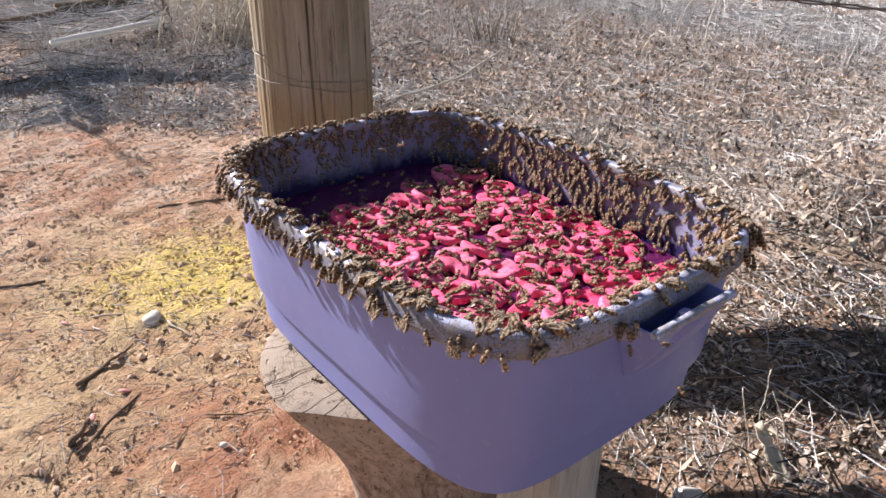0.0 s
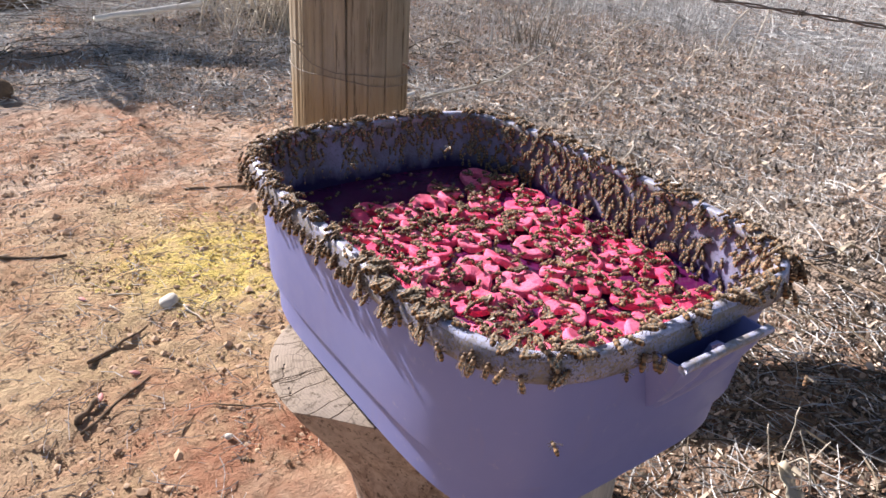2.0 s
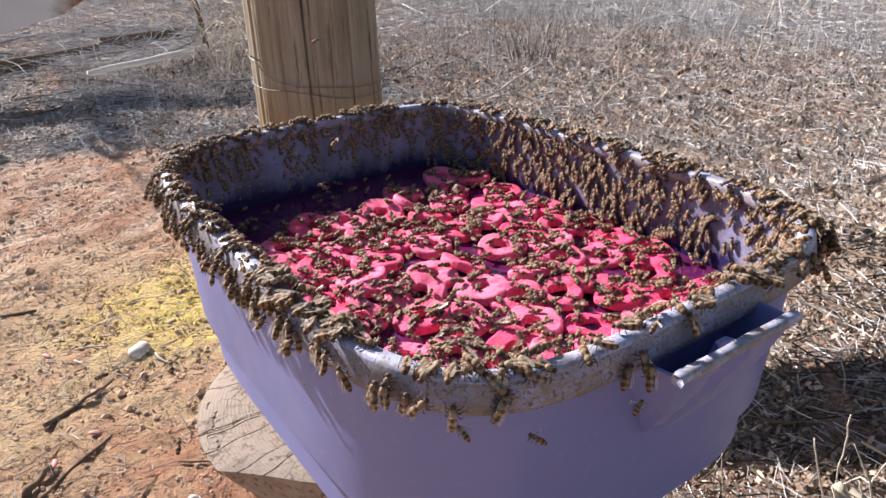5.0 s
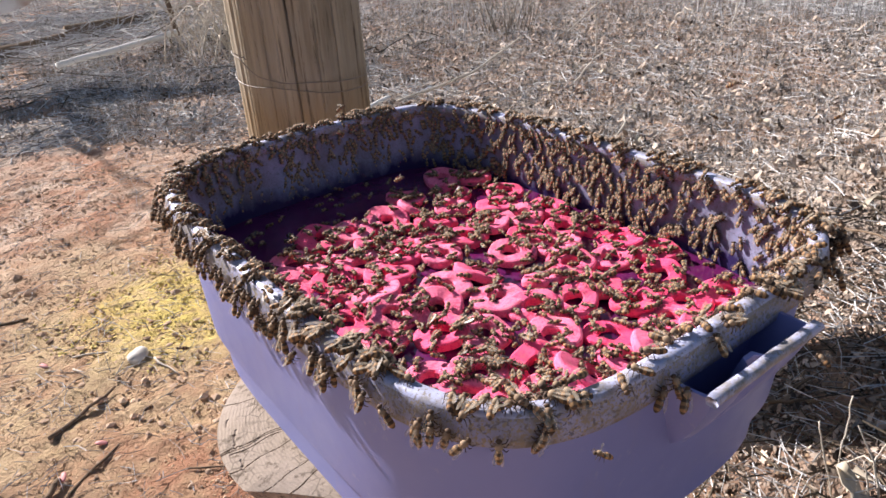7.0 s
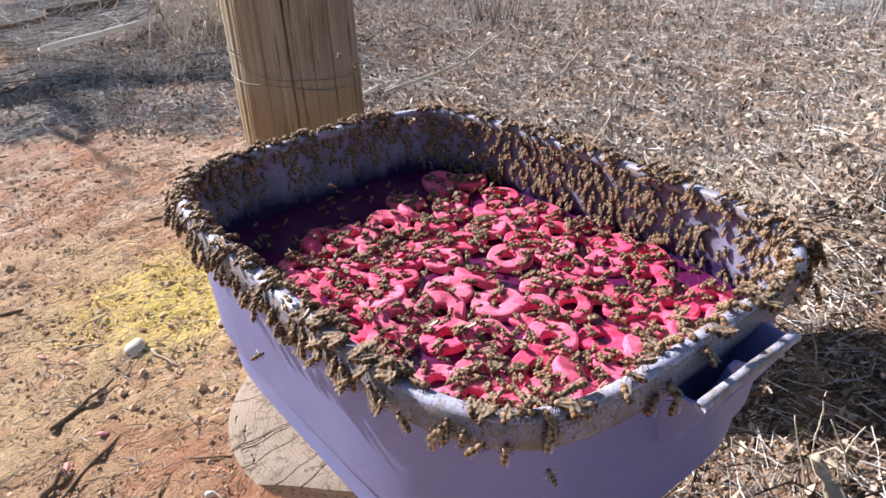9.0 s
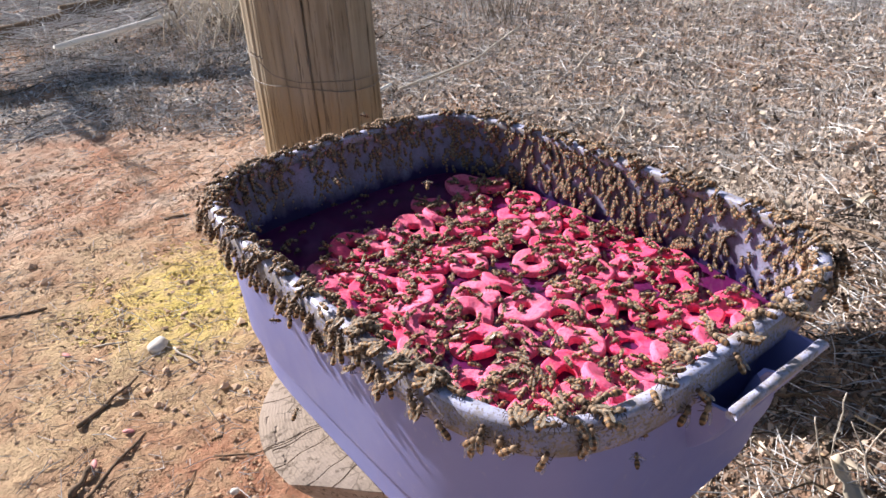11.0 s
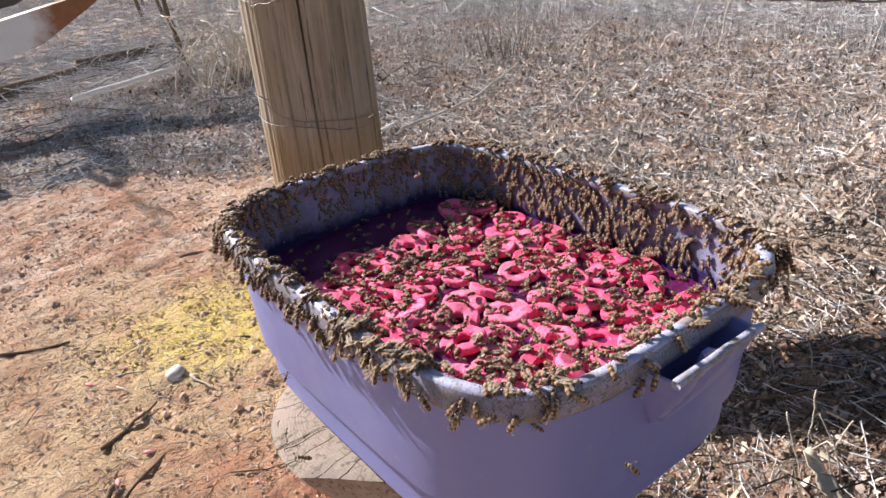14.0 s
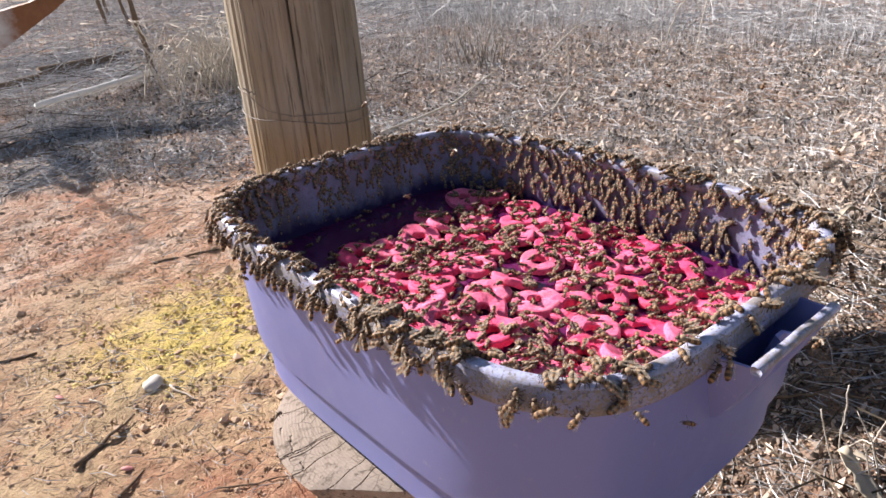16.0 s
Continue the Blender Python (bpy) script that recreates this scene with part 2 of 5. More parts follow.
def mat_painted_steel():
    m = Mat("rusting white paint", 0.6, 0.3)
    rust = m.mix(m.noise(18, 5, 0.7), (0.16, 0.055, 0.02), (0.36, 0.16, 0.07))
    white = m.mix(m.noise(9, 4), (0.62, 0.60, 0.58), (0.76, 0.74, 0.72))
    # paint gone from the far end and the lower edge
    pos = m.node("ShaderNodeSeparateXYZ")
    m.link(m.coords(), pos.inputs[0])
    bare = m.math("ADD", m.math("MULTIPLY", m.math("SUBTRACT", pos.outputs[0], 1.02), 6.0), m.math("MULTIPLY", m.math("SUBTRACT", m.noise(5.0, 6, 0.7), 0.5), 2.4))
    f = m.math("ADD", bare, 0.5, clamp=True)
    m.color(m.mix(f, white, rust))
    m.bump(m.noise(30, 5), 0.3, 0.004)
    return m.m


SOIL = mat_ground()
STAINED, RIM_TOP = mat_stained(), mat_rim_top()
PLASTIC, RIM, FOAM, WATER, WING = mat_plastic(), mat_rim(), mat_foam(), mat_water(), mat_wing()
POST_WOOD = mat_post()
STUMP_SIDE = mat_wood("weathered stump side", (0.21, 0.155, 0.125), (0.43, 0.35, 0.29), (0.38, 0.325, 0.285), (1, 1, 0.12))
BLOCK_WOOD = mat_wood("bleached timber", (0.40, 0.37, 0.31), (0.55, 0.52, 0.45), (0.47, 0.46, 0.41), (1, 1, 0.08), 0.3)
END_GRAIN = mat_endgrain()
BEE_DARK = mat_fuzz("bee dark band", (0.045, 0.027, 0.018), (0.125, 0.075, 0.045))
BEE_AMBER = mat_fuzz("bee amber band", (0.20, 0.104, 0.046), (0.43, 0.250, 0.112))
BEE_FUZZ = mat_fuzz("bee fuzz", (0.15, 0.095, 0.056), (0.38, 0.265, 0.165))
TWIG = plain("twig bark", (0.16, 0.115, 0.08), 0.95, 0.04, 0.5, 90, bump=0.5)
STRAW = plain("straw", (0.52, 0.46, 0.38), 0.8, 0.2, 0.35, 60)
STRAW_BITS = plain("dry stems", (0.80, 0.72, 0.62), 0.95, 0.04, 0.78, 20, by_island=True)
LEAF_BITS = plain("dry leaf litter", (0.50, 0.40, 0.315), 0.95, 0.04, 0.88, 30, by_island=True)
GRIT = plain("soil grit", (0.64, 0.44, 0.275), 0.95, 0.1, 0.3, 40, by_island=True)
WEED_BITS = plain("withered weeds", (0.15, 0.122, 0.09), 0.95, 0.03, 0.5, 20, by_island=True)
WEED_STEM = plain("withered weed stem", (0.17, 0.145, 0.12), 0.9, 0.1, 0.4, 50)
MULCH_BITS = plain("leaf mulch", (0.26, 0.20, 0.155), 0.9, 0.1, 0.6, 30, by_island=True)
CLOD = plain("soil clods", (0.60, 0.42, 0.29), 0.95, 0.1, 0.3, 35, by_island=True, bump=0.8)
MEAL = plain("yellow feed crumbs", (0.74, 0.59, 0.21), 0.9, 0.1, 0.25, 60, by_island=True)
PEBBLE = plain("pale stone", (0.56, 0.52, 0.46), 0.8, 0.2, 0.2, 30, bump=0.4)
PALE_LEAF = plain("pale dry leaf", (0.58, 0.50, 0.38), 0.8, 0.2, 0.3, 50, by_object=True)
WIRE = plain("galvanised wire", (0.17, 0.14, 0.11), 0.5, 0.5, 0.45, 80)
WHITE_WOOD = plain("sun bleached wood", (0.78, 0.75, 0.70), 0.85, 0.15, 0.2, 30, bump=0.4)
PAINTED = mat_painted_steel()
BLACK_STEEL = plain("dark steel pipe", (0.03, 0.028, 0.026), 0.5, 0.5, 0.5, 15)
PETAL = plain("pink petal", (0.60, 0.24, 0.22), 0.6, 0.3, 0.3, 40)


# ---- mesh helpers ----
def mesh_of(name, verts, faces, mats, slots=None, smooth=True):
    me = bpy.data.meshes.new(name)
    me.from_pydata([tuple(v) for v in verts], [], [tuple(f) for f in faces])
    for m in mats if isinstance(mats, (list, tuple)) else [mats]:
        me.materials.append(m)
    if slots is not None:
        me.polygons.foreach_set("material_index", np.asarray(slots, dtype=np.int32))
    me.polygons.foreach_set("use_smooth", np.full(len(me.polygons), smooth))
    me.update()
    return me


def bulk(name, verts, quads, mat, smooth=False):
    """A big mesh of loose pieces from numpy arrays; verts (n, 3), faces (m, k)."""
    me = bpy.data.meshes.new(name)
    verts, quads = np.asarray(verts, dtype=np.float32), np.asarray(quads, dtype=np.int32)
    k = quads.shape[1]
    me.vertices.add(len(verts))
    me.vertices.foreach_set("co", verts.ravel())
    me.loops.add(quads.size)
    me.loops.foreach_set("vertex_index", quads.ravel())
    me.polygons.add(len(quads))
    me.polygons.foreach_set("loop_start", np.arange(0, quads.size, k, dtype=np.int32))
    for m in mat if isinstance(mat, (list, tuple)) else [mat]:
        me.materials.append(m)
    me.polygons.foreach_set("use_smooth", np.full(len(quads), smooth))
    me.update(calc_edges=True)
    me.validate()
    return me


def child(name, me, parent, label="", m=None):
    ob = new(name, me)
    ob.parent = parent
    if m is not None:
        ob.matrix_basis = m
    return tagged(ob, label)


def tube(points, radii, sides=6):
    """Verts and faces of a closed tube along points."""
    pts = [Vector(p) for p in points]
    verts, faces = [], []
    for i, p in enumerate(pts):
        d = (pts[min(i + 1, len(pts) - 1)] - pts[max(i - 1, 0)]).normalized()
        a = d.orthogonal().normalized() if i == 0 else (a - a.dot(d) * d).normalized()
        b = d.cross(a)
        r = radii[i] if isinstance(radii, (list, tuple, np.ndarray)) else radii
        for k in range(sides):
            t = 2 * math.pi * k / sides
            verts.append(p + (a * math.cos(t) + b * math.sin(t)) * r)
    for i in range(len(pts) - 1):
        for k in range(sides):
            q = (k + 1) % sides
            faces.append((i * sides + k, i * sides + q, (i + 1) * sides + q, (i + 1) * sides + k))
    faces.append(tuple(range(sides))[::-1])
    faces.append(tuple((len(pts) - 1) * sides + k for k in range(sides)))
    return verts, faces


def lathe_ellipsoid(rx, ry, rz, nu=8, nv=5):
    """A closed ellipsoid along x."""
    verts = [Vector((-rx, 0, 0))]
    for j in range(1, nv):
        a = math.pi * j / nv
        for k in range(nu):
            t = 2 * math.pi * k / nu
            verts.append(Vector((-rx * math.cos(a), ry * math.sin(a) * math.cos(t), rz * math.sin(a) * math.sin(t))))
    verts.append(Vector((rx, 0, 0)))
    faces = [(0, 1 + (k + 1) % nu, 1 + k) for k in range(nu)]
    for j in range(nv - 2):
        for k in range(nu):
            a, b = 1 + j * nu + k, 1 + j * nu + (k + 1) % nu
            faces.append((a, b, b + nu, a + nu))
    o, last = 1 + (nv - 2) * nu, len(verts) - 1
    faces += [(o + k, o + (k + 1) % nu, last) for k in range(nu)]
    return verts, faces


# ---- ground ----
def ease(v):
    v = np.clip(v, 0, 1)
    return v * v * (3 - 2 * v)


def ground_z(x, y):
    """Height of the ground: a low bank beside the tote, soft unevenness elsewhere."""
    x, y = np.asarray(x), np.asarray(y)
    rise = 0.225 * ease((0.95 + 0.60 * (np.minimum(x, 2.2) - 1.15) - y) / 0.65) * ease((x - 0.75) / 0.45)
    wave = 0.008 * np.sin(x * 2.3 + 0.7) * np.sin(y * 1.9 + 0.3) + 0.006 * np.sin(x * 5.1 + y * 3.3) + 0.004 * np.sin(x * 11.0 - y * 9.0 + 1.0)
    far = np.clip((np.hypot(x, y) - 5.0) / 6.0, 0, 1)
    return rise + wave * (1 - 0.5 * far)


def build_ground():
    def axis(lo, hi, step):
        near = np.arange(lo, hi, step)
        out = hi + np.cumsum(step * 1.12 ** np.arange(1, 75))
        inn = lo - np.cumsum(step * 1.12 ** np.arange(1, 75))
        return np.concatenate([inn[::-1], near, out])
    xs, ys = axis(-0.6, 3.2, 0.016), axis(0.2, 4.2, 0.016)
    gx, gy = np.meshgrid(xs, ys)
    z = ground_z(gx, gy)
    near = (gx > -1) & (gx < 3.6) & (gy > -0.2) & (gy < 4.8)
    rough = np.zeros_like(z)
    idx = np.argwhere(near)
    for i, j in idx:
        p = Vector((xs[j] * 9, ys[i] * 9, 0))
        rough[i, j] = 0.008 * noise.noise(p) + 0.008 * noise.noise(p * 3.1) + 0.0060 * noise.noise(p * 6.3)
    z = z + rough
    n, m = len(xs), len(ys)
    verts = np.stack([gx.ravel(), gy.ravel(), z.ravel()], 1)
    a = (np.arange(m - 1)[:, None] * n + np.arange(n - 1)[None, :]).ravel()
    quads = np.stack([a, a + 1, a + 1 + n, a + n], 1)
    ob = new("ground", bulk("ground", verts, quads, SOIL, True))
    tagged(ob, "reddish sandy soil running into grey dry grass", "ground", kind="structure")
    return ob


# ---- tote ----
C = Vector((0.714, 0.867, 0))
U = Vector((0.246, 0, 0))
V = Vector((0, 0.344, 0))


def outline(t, inset=0.0, power=4.5):
    """A point of the tote's plan at the angle t, moved inwards, and its outward normal."""
    def at(s):
        c, q = math.cos(s), math.sin(s)
        r = (abs(c) ** power + abs(q) ** power) ** (-1 / power)
        return C + U * (c * r) + V * (q * r)
    p, d = at(t), at(t + 0.002) - at(t - 0.002)
    n = Vector((d.y, -d.x, 0)).normalized()
    return p - n * inset, n


def even_angles(count):
    """Angles that step evenly along the outline."""
    ts = np.linspace(0, 2 * math.pi, 2001)
    pts = np.array([outline(t)[0][:2] for t in ts])
    s = np.concatenate([[0], np.cumsum(np.hypot(*np.diff(pts, axis=0).T))])
    return np.interp(np.linspace(0, s[-1], count, endpoint=False), s, ts), s[-1]


def swept(profile, count=180, closed=False, power=4.5):
    ts, _ = even_angles(count)
    verts, faces = [], []
    for inset, z in profile:
        for t in ts:
            p = outline(t, inset, power)[0]
            verts.append(Vector((p.x, C.y + (p.y - C.y) * (1 - 0.22 * (RIM_Z - z)), z)))
    k = len(profile)
    for i in range(k if closed else k - 1):
        j = (i + 1) % k
        for a in range(count):
            b = (a + 1) % count
            faces.append((i * count + a, i * count + b, j * count + b, j * count + a))
    return verts, faces, count


def build_tote():
    tote = tagged(new("storage_tote"), "lavender plastic storage tote, rim crowded by bees, on a stump", "storage tote")
    # wall: outer face with a shallow step, floor, inner face
    outer = [(0.034, FLOOR_Z + 0.002), (0.0275, FLOOR_Z + 0.010), (0.0262, 0.4385), (0.0258, 0.4410), (0.0170, 0.4425), (0.0165, 0.4450), (0.0105, 0.603)]
    inner = [(0.0145, 0.607), (0.0165, 0.575), (0.0185, 0.548), (0.0240, 0.470), (0.034, FLOOR_Z + 0.010)]
    verts, faces, n = swept([(0.040, FLOOR_Z)] + outer + inner)
    faces.append(tuple(range(n))[::-1])
    k = len(outer) + len(inner)
    faces.append(tuple(k * n + i for i in range(n)))
    slots = [1 if i // n >= len(outer) else 0 for i in range(len(faces) - 2)] + [0, 1]
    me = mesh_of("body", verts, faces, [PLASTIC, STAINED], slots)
    me.set_sharp_from_angle(angle=radians(25))
    child("body", me, tote)
    # rolled rim with a hanging skirt
    prof = [(0.0085, 0.6045), (0.0020, 0.6020), (-0.0010, 0.5960), (-0.0030, 0.5965), (-0.0028, 0.6030), (-0.0006, 0.6120), (0.0012, 0.6188), (0.0040, RIM_Z), (0.0130, RIM_Z), (0.0160, 0.6200), (0.0172, 0.6130), (0.0150, 0.6055)]
    verts, faces, n = swept(prof, closed=True)
    slots = [1 if i // n in (6, 7, 8) else 0 for i in range(len(faces))]
    child("rim", mesh_of("rim", verts, faces, [RIM, RIM_TOP], slots), tote, "soiled pale lavender rolled rim with dried grains")
    # pocket handle on the near end, narrowing downwards into the wall
    cols = 17
    rows = []
    for i in range(11):
        f = i / 10
        z = 0.603 - f * 0.125
        left, right = 0.645 + 0.047 * f, 0.778 - 0.030 * f
        wall = 0.5365 + 0.030 * f
        out = 0.4895 + 0.069 * f ** 1.25
        row = [(left - 0.004 * (1 - f), wall), (left - 0.002 * (1 - f), (wall + out) / 2)]
        for j in range(cols - 4):
            g = j / (cols - 5)
            x = left + (right - left) * g
            flute = 0.016 * math.exp(-((x - (0.706 - 0.024 * f)) / 0.009) ** 4) * (1 - 0.6 * f)
            edge = 0.0035 * max(0.0, 1 - min(g, 1 - g) / 0.08)
            row.append((x, min(out + flute + edge, wall)))
        row += [(right + 0.001, (wall + out) / 2), (right + 0.002, wall)]
        rows.append([Vector((x, y, z)) for x, y in row])
    verts = [p for r in rows for p in r]
    faces = [(i * cols + j, i * cols + j + 1, (i + 1) * cols + j + 1, (i + 1) * cols + j) for i in range(10) for j in range(cols - 1)]
    faces.append(tuple(10 * cols + j for j in range(cols)))
    base = len(verts)
    mid = 0.712
    verts += [Vector((p.x + (0.003 if p.x < mid else -0.003), p.y + (0.004 if 1 < i % cols < cols - 2 else 0.0), p.z)) for i, p in enumerate(verts)]
    faces += [tuple(base + i for i in f)[::-1] for f in faces]
    faces += [(j, base + j, base + j + 1, j + 1) for j in range(cols - 1)]
    me = mesh_of("handle", verts, faces, PLASTIC)
    me.set_sharp_from_angle(angle=radians(30))
    handle = child("handle", me, tote, "moulded pocket handle")
    lip = [(0.4875, 0.6015), (0.4862, 0.6060), (0.4880, 0.6090), (0.4945, 0.6092), (0.4965, 0.6065), (0.4955, 0.6015)]
    xs = [0.642, 0.6445, 0.66, 0.69, 0.72, 0.75, 0.7765, 0.779]
    verts = [Vector((x, y, z - (0.002 if x in (0.642, 0.779) else 0) + 0.0006 * math.sin(x * 90))) for x in xs for y, z in lip]
    faces = [(i * 6 + j, i * 6 + (j + 1) % 6, (i + 1) * 6 + (j + 1) % 6, (i + 1) * 6 + j) for i in range(len(xs) - 1) for j in range(6)]
    faces += [tuple(range(6)), tuple(range(6 * len(xs) - 1, 6 * len(xs) - 7, -1))]
    child("handle_lip", mesh_of("handle_lip", verts, faces, RIM_TOP), handle, "pale handle lip, sunlight in its colour")
    # water
    ts, _ = even_angles(120)
    verts = [(*outline(t, 0.0215)[0][:2], WATER_Z) for t in ts]
    water = new("sugar_water", mesh_of("sugar_water", verts, [tuple(range(120))], WATER))
    tagged(water, "dark brown sugar water filling the tote", "water")
    return tote


# ---- foam rings ----
RING_SPOTS = [(0.678, 0.838), (0.720, 0.902), (0.703, 0.781), (0.768, 0.778), (0.741, 0.661), (0.815, 0.925), (0.622, 0.772), (0.652, 0.668), (0.800, 0.727), (0.648, 0.905),
              (0.572, 0.890), (0.674, 0.977), (0.782, 0.846), (0.608, 0.700), (0.590, 0.647), (0.817, 1.002), (0.760, 0.615), (0.885, 0.632), (0.865, 0.698), (0.611, 0.984), (0.605, 0.833)]


def inside(x, y, shrink):
    d = Vector((x, y, 0)) - C
    det = U.x * V.y - U.y * V.x
    a, b = (d.x * V.y - d.y * V.x) / det, (U.x * d.y - U.y * d.x) / det
    return abs(a / shrink[0]) ** 5 + abs(b / shrink[1]) ** 5 < 1


def ring_mesh(seed):
    r = random.Random(seed)
    R, h, hole = 0.0282 * r.uniform(0.92, 1.08), 0.0045 * r.uniform(0.8, 1.25), 0.0108 * r.uniform(0.85, 1.1)
    prof = [(hole, -h), (hole, h - 0.0015), (hole + 0.0016, h), (R - 0.0028, h), (R - 0.0008, h - 0.0009), (R, h - 0.0028), (R, -h + 0.002), (R - 0.002, -h)]
    n = 28
    verts, faces = [], []
    ox, oy, e = r.uniform(-0.002, 0.002), r.uniform(-0.002, 0.002), r.uniform(0.93, 1.0)
    for q, z in prof:
        for k in range(n):
            t = 2 * math.pi * k / n
            w = 1 + 0.03 * math.sin(3 * t + seed) + 0.02 * math.sin(5 * t + 2 * seed)
            c = (ox, oy) if q < R * 0.6 else (0, 0)
            verts.append((q * w * math.cos(t) + c[0], q * w * e * math.sin(t) + c[1], z + 0.0009 * math.sin(4 * t + seed)))
    m = len(prof)
    for i in range(m):
        j = (i + 1) % m
        for k in range(n):
            b = (k + 1) % n
            faces.append((i * n + k, i * n + b, j * n + b, j * n + k))
    return mesh_of("foam_ring", verts, faces, FOAM, smooth=False)


RINGS = []


def build_rings():
    r = random.Random(3)
    meshes = [ring_mesh(i) for i in range(7)]
    pts = [np.array(p) for p in RING_SPOTS]
    fixed = len(pts)
    tries = 0
    while tries < 6000:
        tries += 1
        x, y = r.uniform(0.48, 0.95), r.uniform(0.53, 1.20)
        if not inside(x, y, (0.80, 0.86)) or (x - 0.50) * 1.2 + (1.19 - y) < 0.27 or y > 1.035 + 0.22 * (x - 0.605):
            continue
        gap = 0.0415
        if all(np.hypot(*(np.array((x, y)) - p)) > gap for p in pts):
            pts.append(np.array((x, y)))
    for i, (x, y) in enumerate(pts):
        tilt = r.gauss(0, 7) if i >= 2 else 1.5
        lean = r.gauss(0, 7) if i >= 2 else 1.0
        if r.random() < 0.10 and i >= fixed:
            tilt += r.choice((-1, 1)) * r.uniform(14, 30)
        up = 0.001 + (r.random() * 0.006 if i >= 2 else 0.004)
        ob = new("foam_ring", meshes[i % 7])
        ob.matrix_basis = pose(x, y, WATER_Z + up, tilt, lean, r.uniform(0, 360))
        tagged(ob, "hot pink foam ring floating on the sugar water", "foam ring", "floating foam rings")
        RINGS.append(ob)


# ---- bees ----
def bee_parts():
    """Meshes of a bee, 13 mm long, head towards +x, belly on z = 0."""
    me = {}
    v, f = lathe_ellipsoid(0.0042, 0.0021, 0.0020, 8, 8)
    v = [Vector((p.x - 0.0036, p.y, p.z + 0.0022 - 0.10 * max(0, -p.x))) for p in v]
    slots = []
    for g in f:
        x = sum(v[i].x for i in g) / len(g)
        band = int((x + 0.0080) / 0.00105)
        slots.append(1 if band % 3 else 0)
    me["abdomen"] = mesh_of("abdomen", v, f, [BEE_DARK, BEE_AMBER], slots)
    v, f = lathe_ellipsoid(0.0021, 0.0019, 0.0019, 8, 5)
    me["thorax"] = mesh_of("thorax", [p + Vector((0.0018, 0, 0.0026)) for p in v], f, BEE_FUZZ)
    v, f = lathe_ellipsoid(0.0011, 0.0016, 0.0014, 7, 4)
    me["head"] = mesh_of("head", [p + Vector((0.0045, 0, 0.0021)) for p in v], f, BEE_DARK)
    for side, name in ((1, "wing"), (-1, "wing_r")):
        rim = [(0.0022, 0.0008, 0.0042), (0.0, 0.0020, 0.0046), (-0.0036, 0.0027, 0.0050), (-0.0058, 0.0024, 0.0051), (-0.0064, 0.0015, 0.0050), (-0.0050, 0.0007, 0.0047)]
        top = [Vector((x, side * y, z)) for x, y, z in rim]
        verts = top + [p - Vector((0, 0, 0.00012)) for p in top]
        faces = [tuple(range(6)), tuple(range(11, 5, -1))] + [(i, i + 6, (i + 1) % 6 + 6, (i + 1) % 6) for i in range(6)]
        me[name] = mesh_of("wing", verts, faces, WING, smooth=False)
    legs = []
    for x, fwd in ((0.0030, 0.0016), (0.0018, 0.0002), (0.0006, -0.0018)):
        for side in (1, -1):
            legs.append(tube([(x, side * 0.0013, 0.0018), (x + fwd * 0.6, side * 0.0031, 0.0024), (x + fwd, side * 0.0040, 0.0)], [0.0003, 0.00028, 0.0002], 3))
    me["leg"] = [mesh_of("leg", v, f, BEE_DARK) for v, f in legs]
    return me


BEE = bee_parts()
BEES = []
BEE_LABEL = {
    "rim": "brown banded honey bee clinging to the tote rim",
    "float": "brown banded honey bee feeding on a pink foam ring",
    "fly": "honey bee in flight with spread wings above the tote",
}


def new_bee(m, where):
    if not BEES or where == "fly":
        spread = where == "fly"
        bee = tagged(new("honey_bee"), BEE_LABEL[where], "bee", "honey bees")
        for name in ("abdomen", "thorax", "head"):
            child(name, BEE[name], bee)
        for name, side in (("wing", 1), ("wing_r", -1)):
            w = child("wing", BEE[name], bee)
            if spread:
                w.matrix_basis = pose(0.0016, side * 0.001, 0.0004, side * 18, 0, -side * 58)
        for l in BEE["leg"]:
            child("leg", l, bee)
        bee.matrix_basis = m
        if where != "fly":
            BEES.append(bee)
        return bee
    bee = copy_thing(BEES[0], m)
    tagged(bee, BEE_LABEL[where])
    BEES.append(bee)
    return bee


BEE_SIZE = 1.22


def frame_on(p, normal, heading, turn, size=BEE_SIZE):
    """A pose at p, z along the normal, x along the heading turned about the normal."""
    z = Vector(normal).normalized()
    x = Vector(heading) - Vector(heading).dot(z) * z
    if x.length < 1e-4:
        x = z.orthogonal()
    x = (Matrix.Rotation(radians(turn), 3, z) @ x.normalized()).normalized()
    y = z.cross(x)
    m = Matrix.Identity(4)
    for i in range(3):
        m[i][0], m[i][1], m[i][2], m[i][3] = x[i] * size, y[i] * size, z[i] * size, p[i]
    return m


